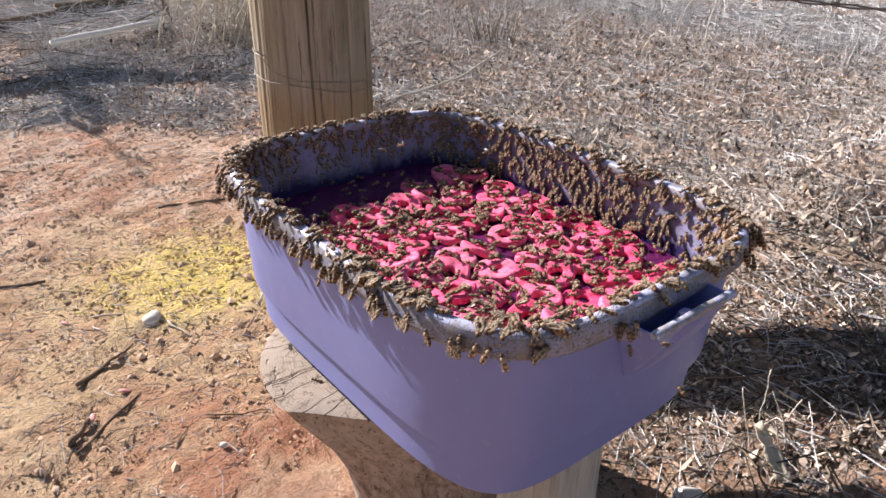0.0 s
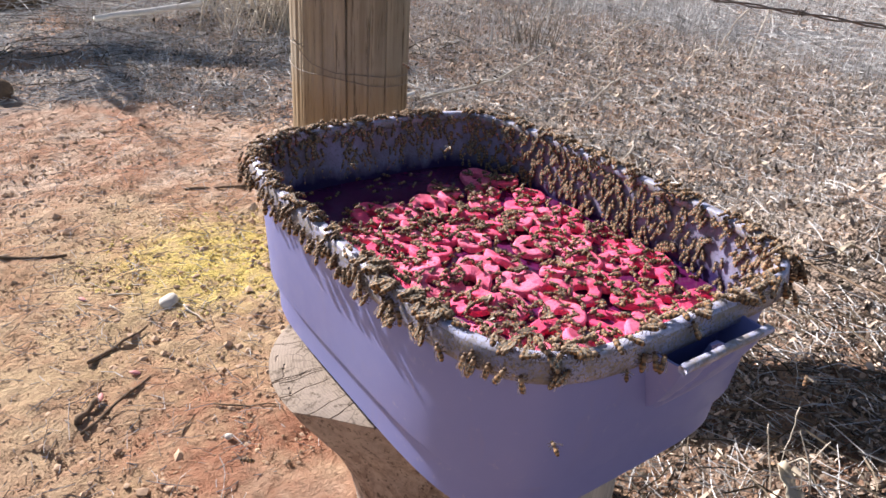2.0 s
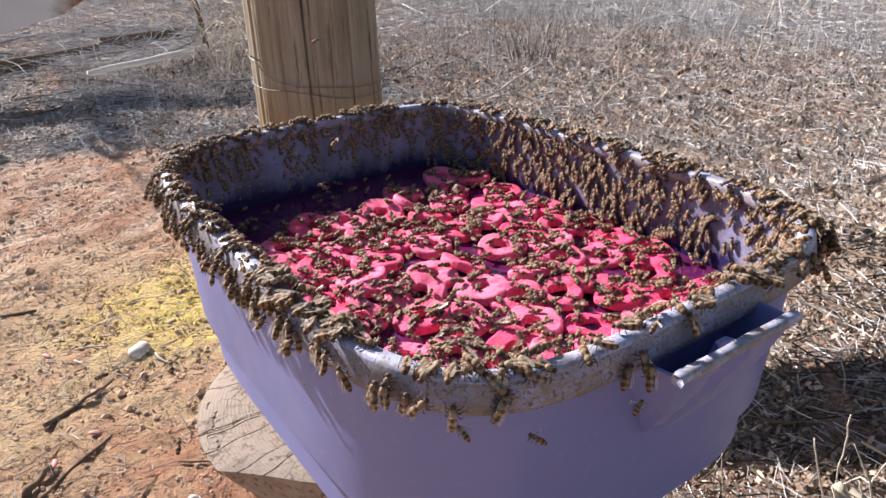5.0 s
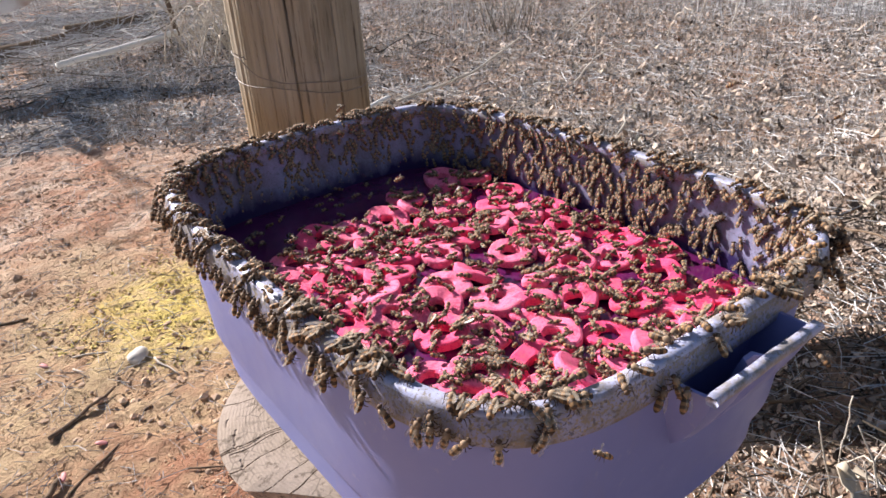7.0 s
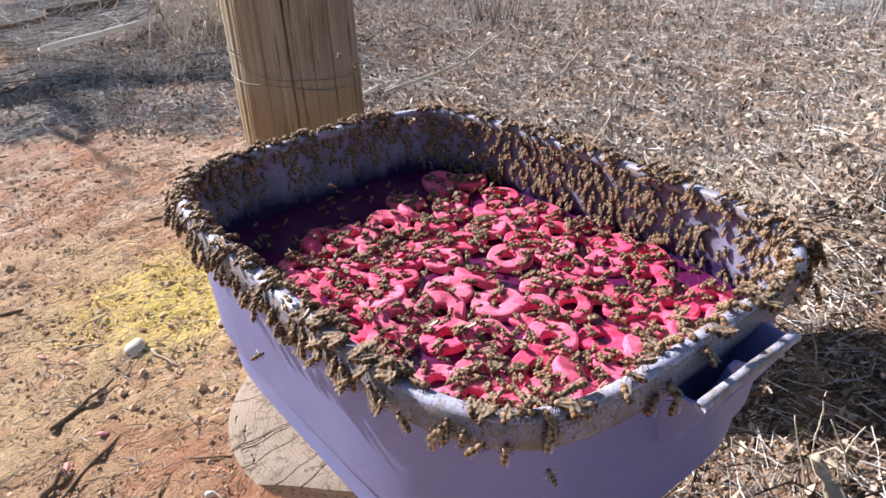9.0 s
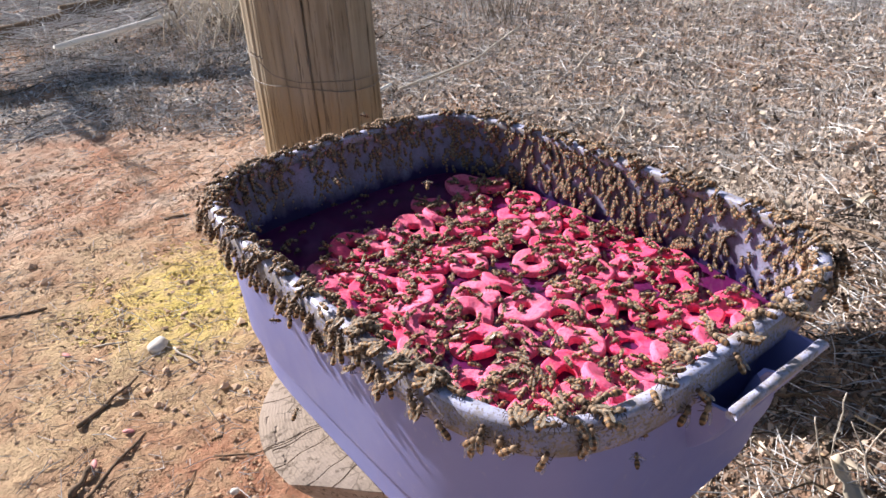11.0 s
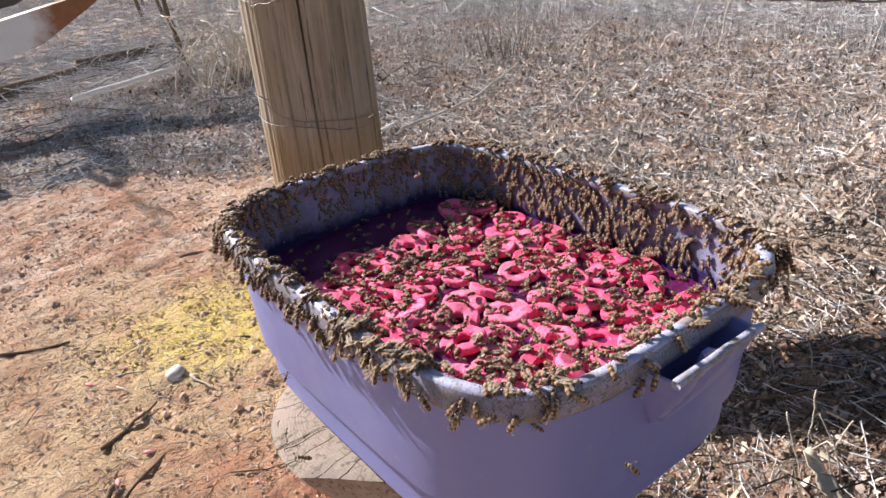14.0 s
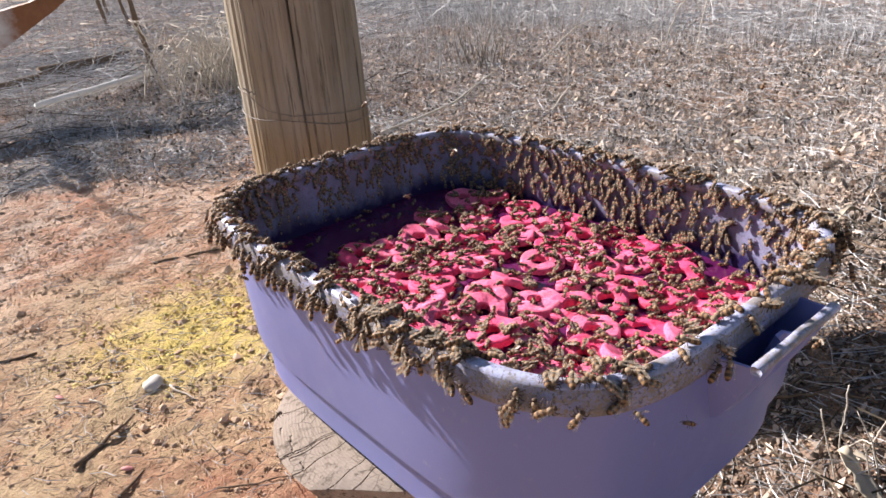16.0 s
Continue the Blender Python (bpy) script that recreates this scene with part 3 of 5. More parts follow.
def bee_poses():
    """Poses of all resting bees, with where each sits."""
    r = random.Random(11)
    out = []
    # across the rim: outside face, shoulder, top, inside lip
    cross = [(-0.003, 0.601, 1.0, 0.1), (-0.002, 0.608, 0.95, 0.3), (0.001, 0.617, 0.7, 0.7), (0.004, 0.622, 0.2, 1.0), (0.010, 0.622, 0.0, 1.0), (0.0155, 0.621, -0.5, 0.85), (0.0172, 0.613, -1.0, 0.1)]
    ts = even_angles(2000)[0]
    for _ in range(960):
        t = ts[r.randrange(2000)]
        i = r.choices(range(7), (0.9, 1.5, 2.8, 4, 4, 3.8, 3.2))[0]
        # bare stretches of rim, mostly along the near end
        p0, n = outline(t, 0)
        bare = noise.noise(Vector((p0.x * 14, p0.y * 14, 3.0)))
        near_end = p0.y < 0.585 and p0.x < 0.86
        if near_end and (i in (0, 1) and r.random() < 0.80 or bare > -0.1 and r.random() < 0.62):
            continue
        if bare > 0.30 and r.random() < 0.7 or i < 3 and p0.x < 0.56 and r.random() < 0.40:
            continue
        inset, z, no, nz = cross[i]
        inset, z = inset + r.uniform(-0.003, 0.003), z + r.uniform(-0.003, 0.003)
        p, n = outline(t, inset)
        normal = n * no + Vector((0, 0, nz))
        lift = normal.normalized() * r.choice((0.0, 0.0, 0.001, 0.0035))
        head = Vector((0, 0, 1)) if nz < 0.4 else (n * r.choice((1, -1, -1)))
        pos = Vector((p.x, p.y, z)) + lift
        out.append((frame_on(pos, normal, head, r.gauss(0, 24 if i < 2 else 50)), "rim"))
    # hanging clumps outside the near left corner and side
    for t0, spread, count in ((3.85, 0.05, 6), (3.6, 0.05, 6), (3.3, 0.05, 8), (2.55, 0.05, 7), (4.35, 0.03, 3), (4.08, 0.02, 2), (5.55, 0.10, 40), (5.85, 0.12, 25), (2.9, 0.42, 58), (2.3, 0.1, 12)):
        for _ in range(count):
            t = t0 + r.gauss(0, spread)
            p, n = outline(t, 0)
            low = abs(r.gauss(0, 0.005))
            pos = p + n * r.uniform(0.001, 0.015)
            pos.z = 0.609 - low
            out.append((frame_on(pos, n + Vector((0, 0, r.uniform(-0.1, 0.6))), (0, 0, 1), r.gauss(0, 24)), "rim"))
    # inner walls: many on the sunlit side, fewer at the far end
    for t0, t1, count in ((-0.98, -0.5, 75), (-0.5, 0.85, 330), (0.85, 2.3, 210), (2.3, 3.6, 45)):
        for _ in range(count):
            t = r.uniform(t0, t1)
            z = 0.611 - 0.076 * r.random() ** 1.15
            p, n = outline(t, 0.0150 + (0.611 - z) * 0.07)
            out.append((frame_on(Vector((p.x, p.y, z)), -n + Vector((0, 0, r.uniform(0, 0.35))), (0, 0, 1), r.gauss(0, 28) + r.choice((0, 0, 0, 180))), "rim"))
    return out


def float_bees():
    """Bees on the foam rings, often in small clusters."""
    r = random.Random(23)
    out, spots = [], []
    for i, ob in enumerate(RINGS):
        for _ in range(r.choice((4, 7, 9, 12, 16)) if i > 1 else 5):
            a = r.uniform(0, 2 * math.pi)
            spots.append((ob, a, r.uniform(0.010, 0.027)))
    for ob, a, q in spots:
        top = 0.0003 + max(v.co.z for v in ob.data.vertices)
        m = ob.matrix_basis
        p = m @ Vector((q * math.cos(a), q * math.sin(a), top))
        n = m.to_3x3() @ Vector((0, 0, 1))
        n = n + Vector((r.gauss(0, 0.28), r.gauss(0, 0.28), 0))
        out.append((frame_on(p, n, (math.cos(a), math.sin(a), 0), r.uniform(0, 360), r.uniform(1.04, 1.24)), "float"))
    for _ in range(620):
        x, y = r.uniform(0.49, 0.94), r.uniform(0.54, 1.19)
        if inside(x, y, (0.87, 0.905)) and y < 1.06 + 0.12 * r.random() ** 2:
            out.append((frame_on(Vector((x, y, WATER_Z + r.uniform(0.004, 0.014))), (r.gauss(0, 0.35), r.gauss(0, 0.35), 1), (1, 0, 0), r.uniform(0, 360), r.uniform(1.04, 1.24)), "float"))
    return out


def swarm(name, poses, label):
    """All the bees too many to count, joined."""
    vs, fs, sl = [], [], []

    def add(shape, at, slot, band=False):
        o = len(vs)
        pts = [p + Vector(at) for p in shape[0]]
        vs.extend(pts)
        for f in shape[1]:
            x = sum(pts[i].x for i in f) / len(f)
            fs.append([o + i for i in f])
            sl.append((1 if int((x + 0.0080) / 0.0011) % 3 else 0) if band else slot)
    add(lathe_ellipsoid(0.0042, 0.0021, 0.0020, 6, 6), (-0.0036, 0, 0.0020), 0, True)
    add(lathe_ellipsoid(0.0021, 0.0019, 0.0019, 6, 4), (0.0018, 0, 0.0026), 2)
    add(lathe_ellipsoid(0.0011, 0.0016, 0.0014, 5, 3), (0.0045, 0, 0.0021), 0)
    for side in (1, -1):
        add(([Vector((0.0022, side * 0.0008, 0.0042)), Vector((-0.0036, side * 0.0027, 0.0050)), Vector((-0.0062, side * 0.0019, 0.0051)), Vector((-0.0050, side * 0.0007, 0.0047))], [(0, 1, 2, 3)]), (0, 0, 0), 3)
        for x, fwd in ((0.0030, 0.0018), (0.0018, 0.0002), (0.0006, -0.0020)):
            add(([Vector((x, side * 0.0012, 0.0018)), Vector((x + 0.0006, side * 0.0012, 0.0018)), Vector((x + fwd * 0.6, side * 0.0033, 0.0024)), Vector((x + fwd, side * 0.0043, 0.0))], [(0, 1, 2), (1, 3, 2)]), (0, 0, 0), 0)
    base = np.array([(v.x, v.y, v.z, 1) for v in vs])
    verts, faces, slots = [], [], []
    for k, m in enumerate(poses):
        verts.append((base @ np.array(m).T)[:, :3])
        o = k * len(base)
        faces += [tuple(i + o for i in f) for f in fs]
        slots += sl
    ob = new(name, mesh_of(name, np.concatenate(verts), faces, [BEE_DARK, BEE_AMBER, BEE_FUZZ, WING], slots))
    return tagged(ob, label, "bees", kind="stuff")


def build_bees():
    rim, floats = bee_poses(), float_bees()
    # single bees: the near rim and the near floats
    near_rim = [b for b in rim if b[0].translation.y + 0.5 * b[0].translation.x < 1.02 and b[0].translation.z > 0.594]
    near_float = [b for b in floats if b[0].translation.y < 0.84 and 0.52 < b[0].translation.x < 0.82]
    single = near_rim[:170] + near_float[:120]
    for m, where in single:
        new_bee(m, where)
    swarm("rim_bees", [m for m, w in rim if not any(m is b[0] for b in single)], "dense mass of brown honey bees crowding the tote rim and walls")
    swarm("float_bees", [m for m, w in floats if not any(m is b[0] for b in single)], "many brown honey bees feeding on the pink foam rings")


# ---- supports ----
def build_stump():
    stump = tagged(new("tree_stump"), "grey weathered cut stump with radial cracks, under the tote", "stump")
    cx, cy, n = 0.660, 0.900, 96
    def rad(t):
        # split flat on the near side, round elsewhere
        x = 0.231 + 0.004 * math.sin(2 * t + 1.2) + 0.003 * math.sin(5 * t + 0.4)
        c = math.cos(t - radians(225))
        return min(x, 0.179 / c + 0.002 * math.sin(9 * t)) if c > 0.3 else x
    levels = [(0.366, 1.0, 0), (0.335, 0.965, 0.008), (0.28, 0.90, 0.026), (0.20, 0.81, 0.054), (0.11, 0.74, 0.080), (0.03, 0.71, 0.095), (-0.08, 0.73, 0.10)]
    verts, faces, slots = [], [], []
    for z, s, dx in levels:
        for k in range(n):
            t = 2 * math.pi * k / n
            flare = 1 + 0.42 * max(0, math.cos(t - radians(13))) ** 1.5 * (0.366 - z) / 0.40
            g = flare + (0.022 * math.sin(t * 9 + z * 6) + 0.012 * math.sin(t * 23 + 2)) * (0.37 - z) * 2
            verts.append((rad(t) * s * g * math.cos(t) + dx, rad(t) * s * g * math.sin(t) + dx * 0.6, z))
    L = len(levels)
    for i in range(L - 1):
        for k in range(n):
            q = (k + 1) % n
            faces.append((i * n + q, i * n + k, (i + 1) * n + k, (i + 1) * n + q))
    side = child("side", mesh_of("side", verts, faces, STUMP_SIDE), stump, "split bark-free stump side")
    # top: rings of vertices with radial cracks pressed in
    r = random.Random(5)
    M, n2 = 110, 1800
    f, t = np.linspace(0, 1, M + 1)[:, None], np.arange(n2)[None] * 2 * math.pi / n2
    edge = np.array([rad(a) for a in t[0]])[None]
    z = 0.3725 - 0.006 * f ** 8 + 0 * t
    for k in range(64):
        a, start, wide = r.uniform(0, 2 * math.pi), r.uniform(0.2, 0.75), r.uniform(0.0014, 0.0032)
        d = np.abs((t + 0.022 * np.sin(f * 9 + a * 3) + 0.008 * np.sin(f * 31 + k) - a + math.pi) % (2 * math.pi) - math.pi)
        z = z - 0.005 * ((f > start) & (f < start + r.uniform(0.25, 0.9)) & (d < wide))
    # short checks across the rays, following the rings
    for k in range(90):
        a, ring, span = r.uniform(0, 2 * math.pi), r.uniform(0.35, 0.97), r.uniform(0.03, 0.09)
        d = (t - a + math.pi) % (2 * math.pi) - math.pi
        z = z - 0.0015 * ((np.abs(d) < span) & (np.abs(f - ring - 0.12 * d) < 0.0050))
    x, y = edge * f * np.cos(t), edge * f * np.sin(t)
    verts = np.stack([x, y, z], 2).reshape(-1, 3)
    i, k = np.arange(M)[:, None] * n2, np.arange(n2)[None]
    q = (k + 1) % n2
    faces = np.stack([i + k, i + q, i + n2 + q, i + n2 + k], 2).reshape(-1, 4)
    child("top", bulk("top", verts, faces, END_GRAIN), stump, "cracked grey end grain")
    stump.matrix_basis = pose(cx, cy, 0)
    # pale timber under the near end
    bm = bmesh.new()
    bmesh.ops.create_cube(bm, size=1)
    for v in bm.verts:
        v.co = Vector((v.co.x * 0.11, v.co.y * 0.10, v.co.z * 0.374))
    bmesh.ops.bevel(bm, geom=bm.edges[:], offset=0.006, segments=2, affect="EDGES")
    me = bpy.data.meshes.new("timber_block")
    bm.to_mesh(me)
    bm.free()
    me.materials.append(BLOCK_WOOD)
    ob = new("timber_block", me)
    ob.matrix_basis = pose(0.708, 0.662, 0.187, 0, 0, 4)
    tagged(ob, "bleached pale timber block standing under the tote", "timber block")


# ---- fence ----
POST = (1.055, 1.885)


def wavy(points, amp, seed, sub=6):
    r = random.Random(seed)
    out = []
    pts = [Vector(p) for p in points]
    for a, b in zip(pts, pts[1:]):
        for k in range(sub):
            out.append(a.lerp(b, k / sub) + Vector((r.uniform(-amp, amp), r.uniform(-amp, amp), r.uniform(-amp, amp))))
    return out + [pts[-1]]


def build_post():
    post = tagged(new("fence_post"), "thick round weathered wooden fence post with long vertical cracks", "fence post")
    n, rows, R = 640, 30, 0.150
    r = random.Random(9)
    cracks = [(radians(a), d, w) for a, d, w in ((239, 0.020, 0.020), (274, 0.018, 0.018), (226, 0.010, 0.016), (188, 0.008, 0.016), (302, 0.008, 0.014),
                                                 (213, 0.005, 0.008), (258, 0.004, 0.008), (20, 0.01, 0.02), (90, 0.01, 0.02))]
    verts, faces = [], []
    for j in range(rows + 1):
        z = -0.1 + 1.75 * j / rows
        s = 1.02 - 0.03 * (z / 1.6)
        for k in range(n):
            t = 2 * math.pi * k / n
            q = R * s * (1 + 0.014 * math.sin(3 * t + 0.6) + 0.008 * math.sin(7 * t + z * 2))
            q += 0.0022 * noise.noise(Vector((math.cos(t) * 14, math.sin(t) * 14, z * 1.2)))
            for a, d, w in cracks:
                e = abs((t - a - 0.03 * math.sin(z * 4 + a * 5) + math.pi) % (2 * math.pi) - math.pi)
                q -= 1.6 * d * max(0, 1 - e / (0.9 * w)) * (0.6 + 0.4 * math.sin(z * 3 + a * 7))
            verts.append((q * math.cos(t), q * math.sin(t), z))
    for j in range(rows):
        for k in range(n):
            b = (k + 1) % n
            faces.append((j * n + k, j * n + b, (j + 1) * n + b, (j + 1) * n + k))
    faces.append(tuple(rows * n + k for k in range(n)))
    child("shaft", mesh_of("shaft", verts, faces, POST_WOOD), post)
    # wires wound round the post
    def wrap(heights, radius=0.0011):
        at = [radians(a) for a, _ in heights]
        pts = []
        for k in range(73):
            t = radians(150) + 2 * math.pi * k / 72
            q = R * 1.025 + 0.003
            pts.append((q * math.cos(t), q * math.sin(t), float(np.interp(t, at, [z for _, z in heights])) + 0.002 * math.sin(5 * t)))
        v, f = tube(pts, radius, 5)
        child("wire_wrap", mesh_of("wire_wrap", v, f, WIRE), post, "rusty wire wound round the post")
    wrap([(150, 0.600), (185, 0.598), (203, 0.565), (228, 0.545), (258, 0.543), (309, 0.526), (400, 0.560), (510, 0.600)])
    wrap([(150, 0.545), (178, 0.540), (214, 0.539), (257, 0.519), (300, 0.505), (400, 0.530), (510, 0.545)])
    wrap([(150, 0.835), (200, 0.832), (250, 0.842), (300, 0.846), (400, 0.840), (510, 0.835)])
    for pts in ([(-0.150, -0.035, 0.598), (-0.162, -0.030, 0.606), (-0.172, -0.020, 0.612)], [(-0.143, -0.06, 0.832), (-0.166, -0.07, 0.826), (-0.135, -0.15, 0.834)]):
        v, f = tube(wavy(pts, 0.003, 4, 4), 0.0016, 5)
        child("wire_tail", mesh_of("wire_tail", v, f, WIRE), post)
    post.matrix_basis = pose(POST[0], POST[1], 0)
    # barbed wire running from the post beside the camera
    a, b = Vector((1.0, 1.738, 0.849)), Vector((1.628, -1.6, 0.849))
    wire = tagged(new("barbed_wire"), "two-strand galvanised barbed wire stretched from the fence post", "barbed wire")
    d = (b - a)
    side = d.cross(Vector((0, 0, 1))).normalized()
    for ph in (0, math.pi):
        pts = []
        for k in range(330):
            f = k / 329
            c = a + d * f - Vector((0, 0, 0.006 * math.sin(f * math.pi)))
            w = f * d.length / 0.055 * 2 * math.pi * 0.5 + ph
            pts.append(c + side * 0.0021 * math.cos(w) + Vector((0, 0, 0.0021 * math.sin(w))))
        v, f = tube(pts, 0.0014, 5)
        child("strand", mesh_of("strand", v, f, WIRE), wire)
    for f in np.arange(0.06, 0.98, 0.038):
        c = a + d * float(f) - Vector((0, 0, 0.006 * math.sin(f * math.pi)))
        dn = d.normalized()
        pts = []
        for k in range(25):
            t = k / 24 * 4 * math.pi
            pts.append(c + dn * (k / 24 - 0.5) * 0.009 + (side * math.cos(t) + Vector((0, 0, 1)) * math.sin(t)) * 0.0045)
        pts = [pts[0] + side * 0.014 + Vector((0, 0, 0.004))] + pts + [pts[-1] - side * 0.012 + Vector((0, 0, 0.008))]
        v, g = tube(pts, 0.001, 4)
        child("barb", mesh_of("barb", v, g, WIRE), wire)
    # a far post at the wire's other end
    n = 20
    verts, faces = [], []
    for j in range(7):
        z = -0.1 + 1.5 * j / 6
        for k in range(n):
            t = 2 * math.pi * k / n
            q = 0.07 * (1 + 0.05 * math.sin(3 * t + z))
            verts.append((q * math.cos(t), q * math.sin(t), z))
    for j in range(6):
        for k in range(n):
            faces.append((j * n + k, j * n + (k + 1) % n, (j + 1) * n + (k + 1) % n, (j + 1) * n + k))
    faces.append(tuple(6 * n + k for k in range(n)))
    ob = new("fence_post", mesh_of("line_post", verts, faces, POST_WOOD))
    ob.matrix_basis = pose(1.695, -1.62, 0)
    tagged(ob, "slim weathered wooden fence post carrying the barbed wire", "fence post")


build_ground()
build_tote()
build_rings()
build_bees()
build_stump()
build_post()


# ---- ground cover ----
def grassy(x, y):
    """How grassy a place is, 0 to 1."""
    w = 0.35 * np.sin(x * 2.1 + 1.0) * np.sin(y * 1.7) + 0.2 * np.sin(x * 5.3 + y * 4.1)
    return np.clip(np.maximum((x + w - 1.45) / 0.55, (y + w - 3.25) / 0.6), 0, 1)


def sample(count, x0, x1, y0, y1):
    x, y = rng.uniform(x0, x1, count), rng.uniform(y0, y1, count)
    return x, y


def clear_of_things(x, y):
    return (np.hypot(x - POST[0], y - POST[1]) > 0.175) & ~((x > 0.44) & (x < 0.90) & (y > 0.60) & (y < 1.14))


def leaf_bits(name, x, y, lo, hi, mat, label, lift=0.012):
    """Flat curled scraps lying at random tilts; each has five vertices across and a fold."""
    n = len(x)
    z = ground_z(x, y) + rng.uniform(0.0, lift, n)
    size = rng.uniform(lo, hi, n) * rng.choice([0.6, 1, 1, 1.4], n)
    asp = rng.uniform(0.25, 0.75, n)
    shape = np.array([(-1, 0, 0.18), (-0.35, 0.9, 0.0), (-0.35, -0.9, 0.0), (0.4, 0.7, 0.05), (0.4, -0.7, 0.05), (1, 0, 0.25)])
    yaw, tx, ty = rng.uniform(0, 2 * np.pi, n), rng.normal(0, 0.5, n), rng.normal(0, 0.5, n)
    px = shape[None, :, 0] * size[:, None] * 0.5
    py = shape[None, :, 1] * (size * asp)[:, None] * 0.5
    pz = shape[None, :, 2] * size[:, None] * rng.uniform(-1, 1.6, n)[:, None]
    pz = pz + px * np.tan(np.clip(tx, -0.9, 0.9))[:, None] + py * np.tan(np.clip(ty, -0.9, 0.9))[:, None]
    pz = pz - np.minimum(pz.min(1), 0)[:, None] * 0.8
    c, s = np.cos(yaw)[:, None], np.sin(yaw)[:, None]
    v = np.stack([x[:, None] + px * c - py * s, y[:, None] + px * s + py * c, z[:, None] + pz], 2).reshape(-1, 3)
    o = (np.arange(n) * 6)[:, None]
    tri = np.concatenate([o + np.array(t)[None] for t in ((0, 2, 1), (1, 2, 4), (1, 4, 3), (3, 4, 5))])
    ob = new(name, bulk(name, v, tri, mat))
    return tagged(ob, label, "leaf litter", kind="stuff")


def stems(name, x, y, lo, hi, mat, label, lean, width):
    """Thin dry stems as three-sided tapering bent blades."""
    n = len(x)
    z = ground_z(x, y) - 0.004
    h = rng.uniform(lo, hi, n)
    yaw = rng.uniform(0, 2 * np.pi, n)
    tilt = np.abs(rng.normal(0, 1, n)) * lean
    bend = rng.normal(0, 0.5, n)
    w = rng.uniform(0.6, 1.4, n) * width
    K = 3
    vs = []
    for k in range(K):
        f = k / (K - 1)
        a = np.clip(tilt + bend * f * 0.8, -1.5, 1.5)
        r = h * f * np.sin(a)
        up = h * f * np.maximum(np.cos(a), 0.03)
        ww = w * (1 - 0.85 * f)
        cx, cy = x + r * np.cos(yaw), y + r * np.sin(yaw)
        for j in range(3):
            t = yaw + j * 2 * np.pi / 3
            vs.append(np.stack([cx + ww * np.cos(t), cy + ww * np.sin(t), z + up], 1))
    v = np.stack(vs, 1).reshape(-1, 3)
    o = (np.arange(n) * 3 * K)[:, None]
    quads = []
    for k in range(K - 1):
        for j in range(3):
            a, b = k * 3 + j, k * 3 + (j + 1) % 3
            quads.append(o + np.array((a, b, b + 3, a + 3))[None])
    ob = new(name, bulk(name, v, np.concatenate(quads), mat))
    return tagged(ob, label, "dry grass", kind="stuff")


def lumps(name, x, y, lo, hi, mat, label, category):
    """Small rough lumps of soil, each a squashed uneven octahedron with a waist."""
    n = len(x)
    z = ground_z(x, y)
    s = rng.uniform(lo, hi, n) * rng.choice([0.5, 0.7, 1, 1.3], n)
    base = np.array([(0, 0, 0.7)] + [(math.cos(t), math.sin(t), 0.25) for t in np.arange(5) * 1.2566] + [(0.8 * math.cos(t + 0.6), 0.8 * math.sin(t + 0.6), -0.35) for t in np.arange(5) * 1.2566])
    v = base[None] * s[:, None, None] * rng.uniform(0.6, 1.3, (n, 11, 1)) * rng.uniform(0.7, 1.3, (n, 1, 3))
    v = v + np.stack([x, y, z + s * 0.1], 1)[:, None]
    o = (np.arange(n) * 11)[:, None]
    tri = [(0, 1 + k, 1 + (k + 1) % 5) for k in range(5)]
    for k in range(5):
        q = (k + 1) % 5
        tri += [(1 + k, 6 + k, 1 + q), (1 + q, 6 + k, 6 + q)]
    t = np.concatenate([o + np.array(f)[None] for f in tri])
    ob = new(name, bulk(name, v.reshape(-1, 3), t, mat))
    return tagged(ob, label, category, kind="stuff")


def straws(name, x, y, lo, hi, mat, label, width, lift):
    """Fine curved straws lying every way over one another."""
    n = len(x)
    z = ground_z(x, y) + rng.random(n) ** 2 * lift
    h, yaw, w = rng.uniform(lo, hi, n) * rng.choice([0.5, 0.7, 1, 1.5], n), rng.uniform(0, 2 * np.pi, n), rng.uniform(0.5, 1.4, n) * width
    curl, rise = rng.normal(0, 0.28, n), rng.normal(0, 0.16, n)
    vs = []
    for f in (-0.5, 0.0, 0.5):
        a = yaw + curl * f
        cx, cy = x + h * f * np.cos(a), y + h * f * np.sin(a)
        cz = z + np.abs(rise) * h * (f + 0.5) + 0.05 * h * (0.25 - f * f)
        for k in range(3):
            t = k * 2.0944
            vs.append(np.stack([cx - w * np.sin(t) * np.sin(yaw), cy + w * np.sin(t) * np.cos(yaw), cz + w * np.cos(t)], 1))
    v = np.stack(vs, 1).reshape(-1, 3)
    o = (np.arange(n) * 9)[:, None]
    quads = [o + np.array((k * 3 + j, k * 3 + (j + 1) % 3, k * 3 + 3 + (j + 1) % 3, k * 3 + 3 + j))[None] for k in range(2) for j in range(3)]
    ob = new(name, bulk(name, v, np.concatenate(quads), mat))
    return tagged(ob, label, "dry straw", kind="stuff")


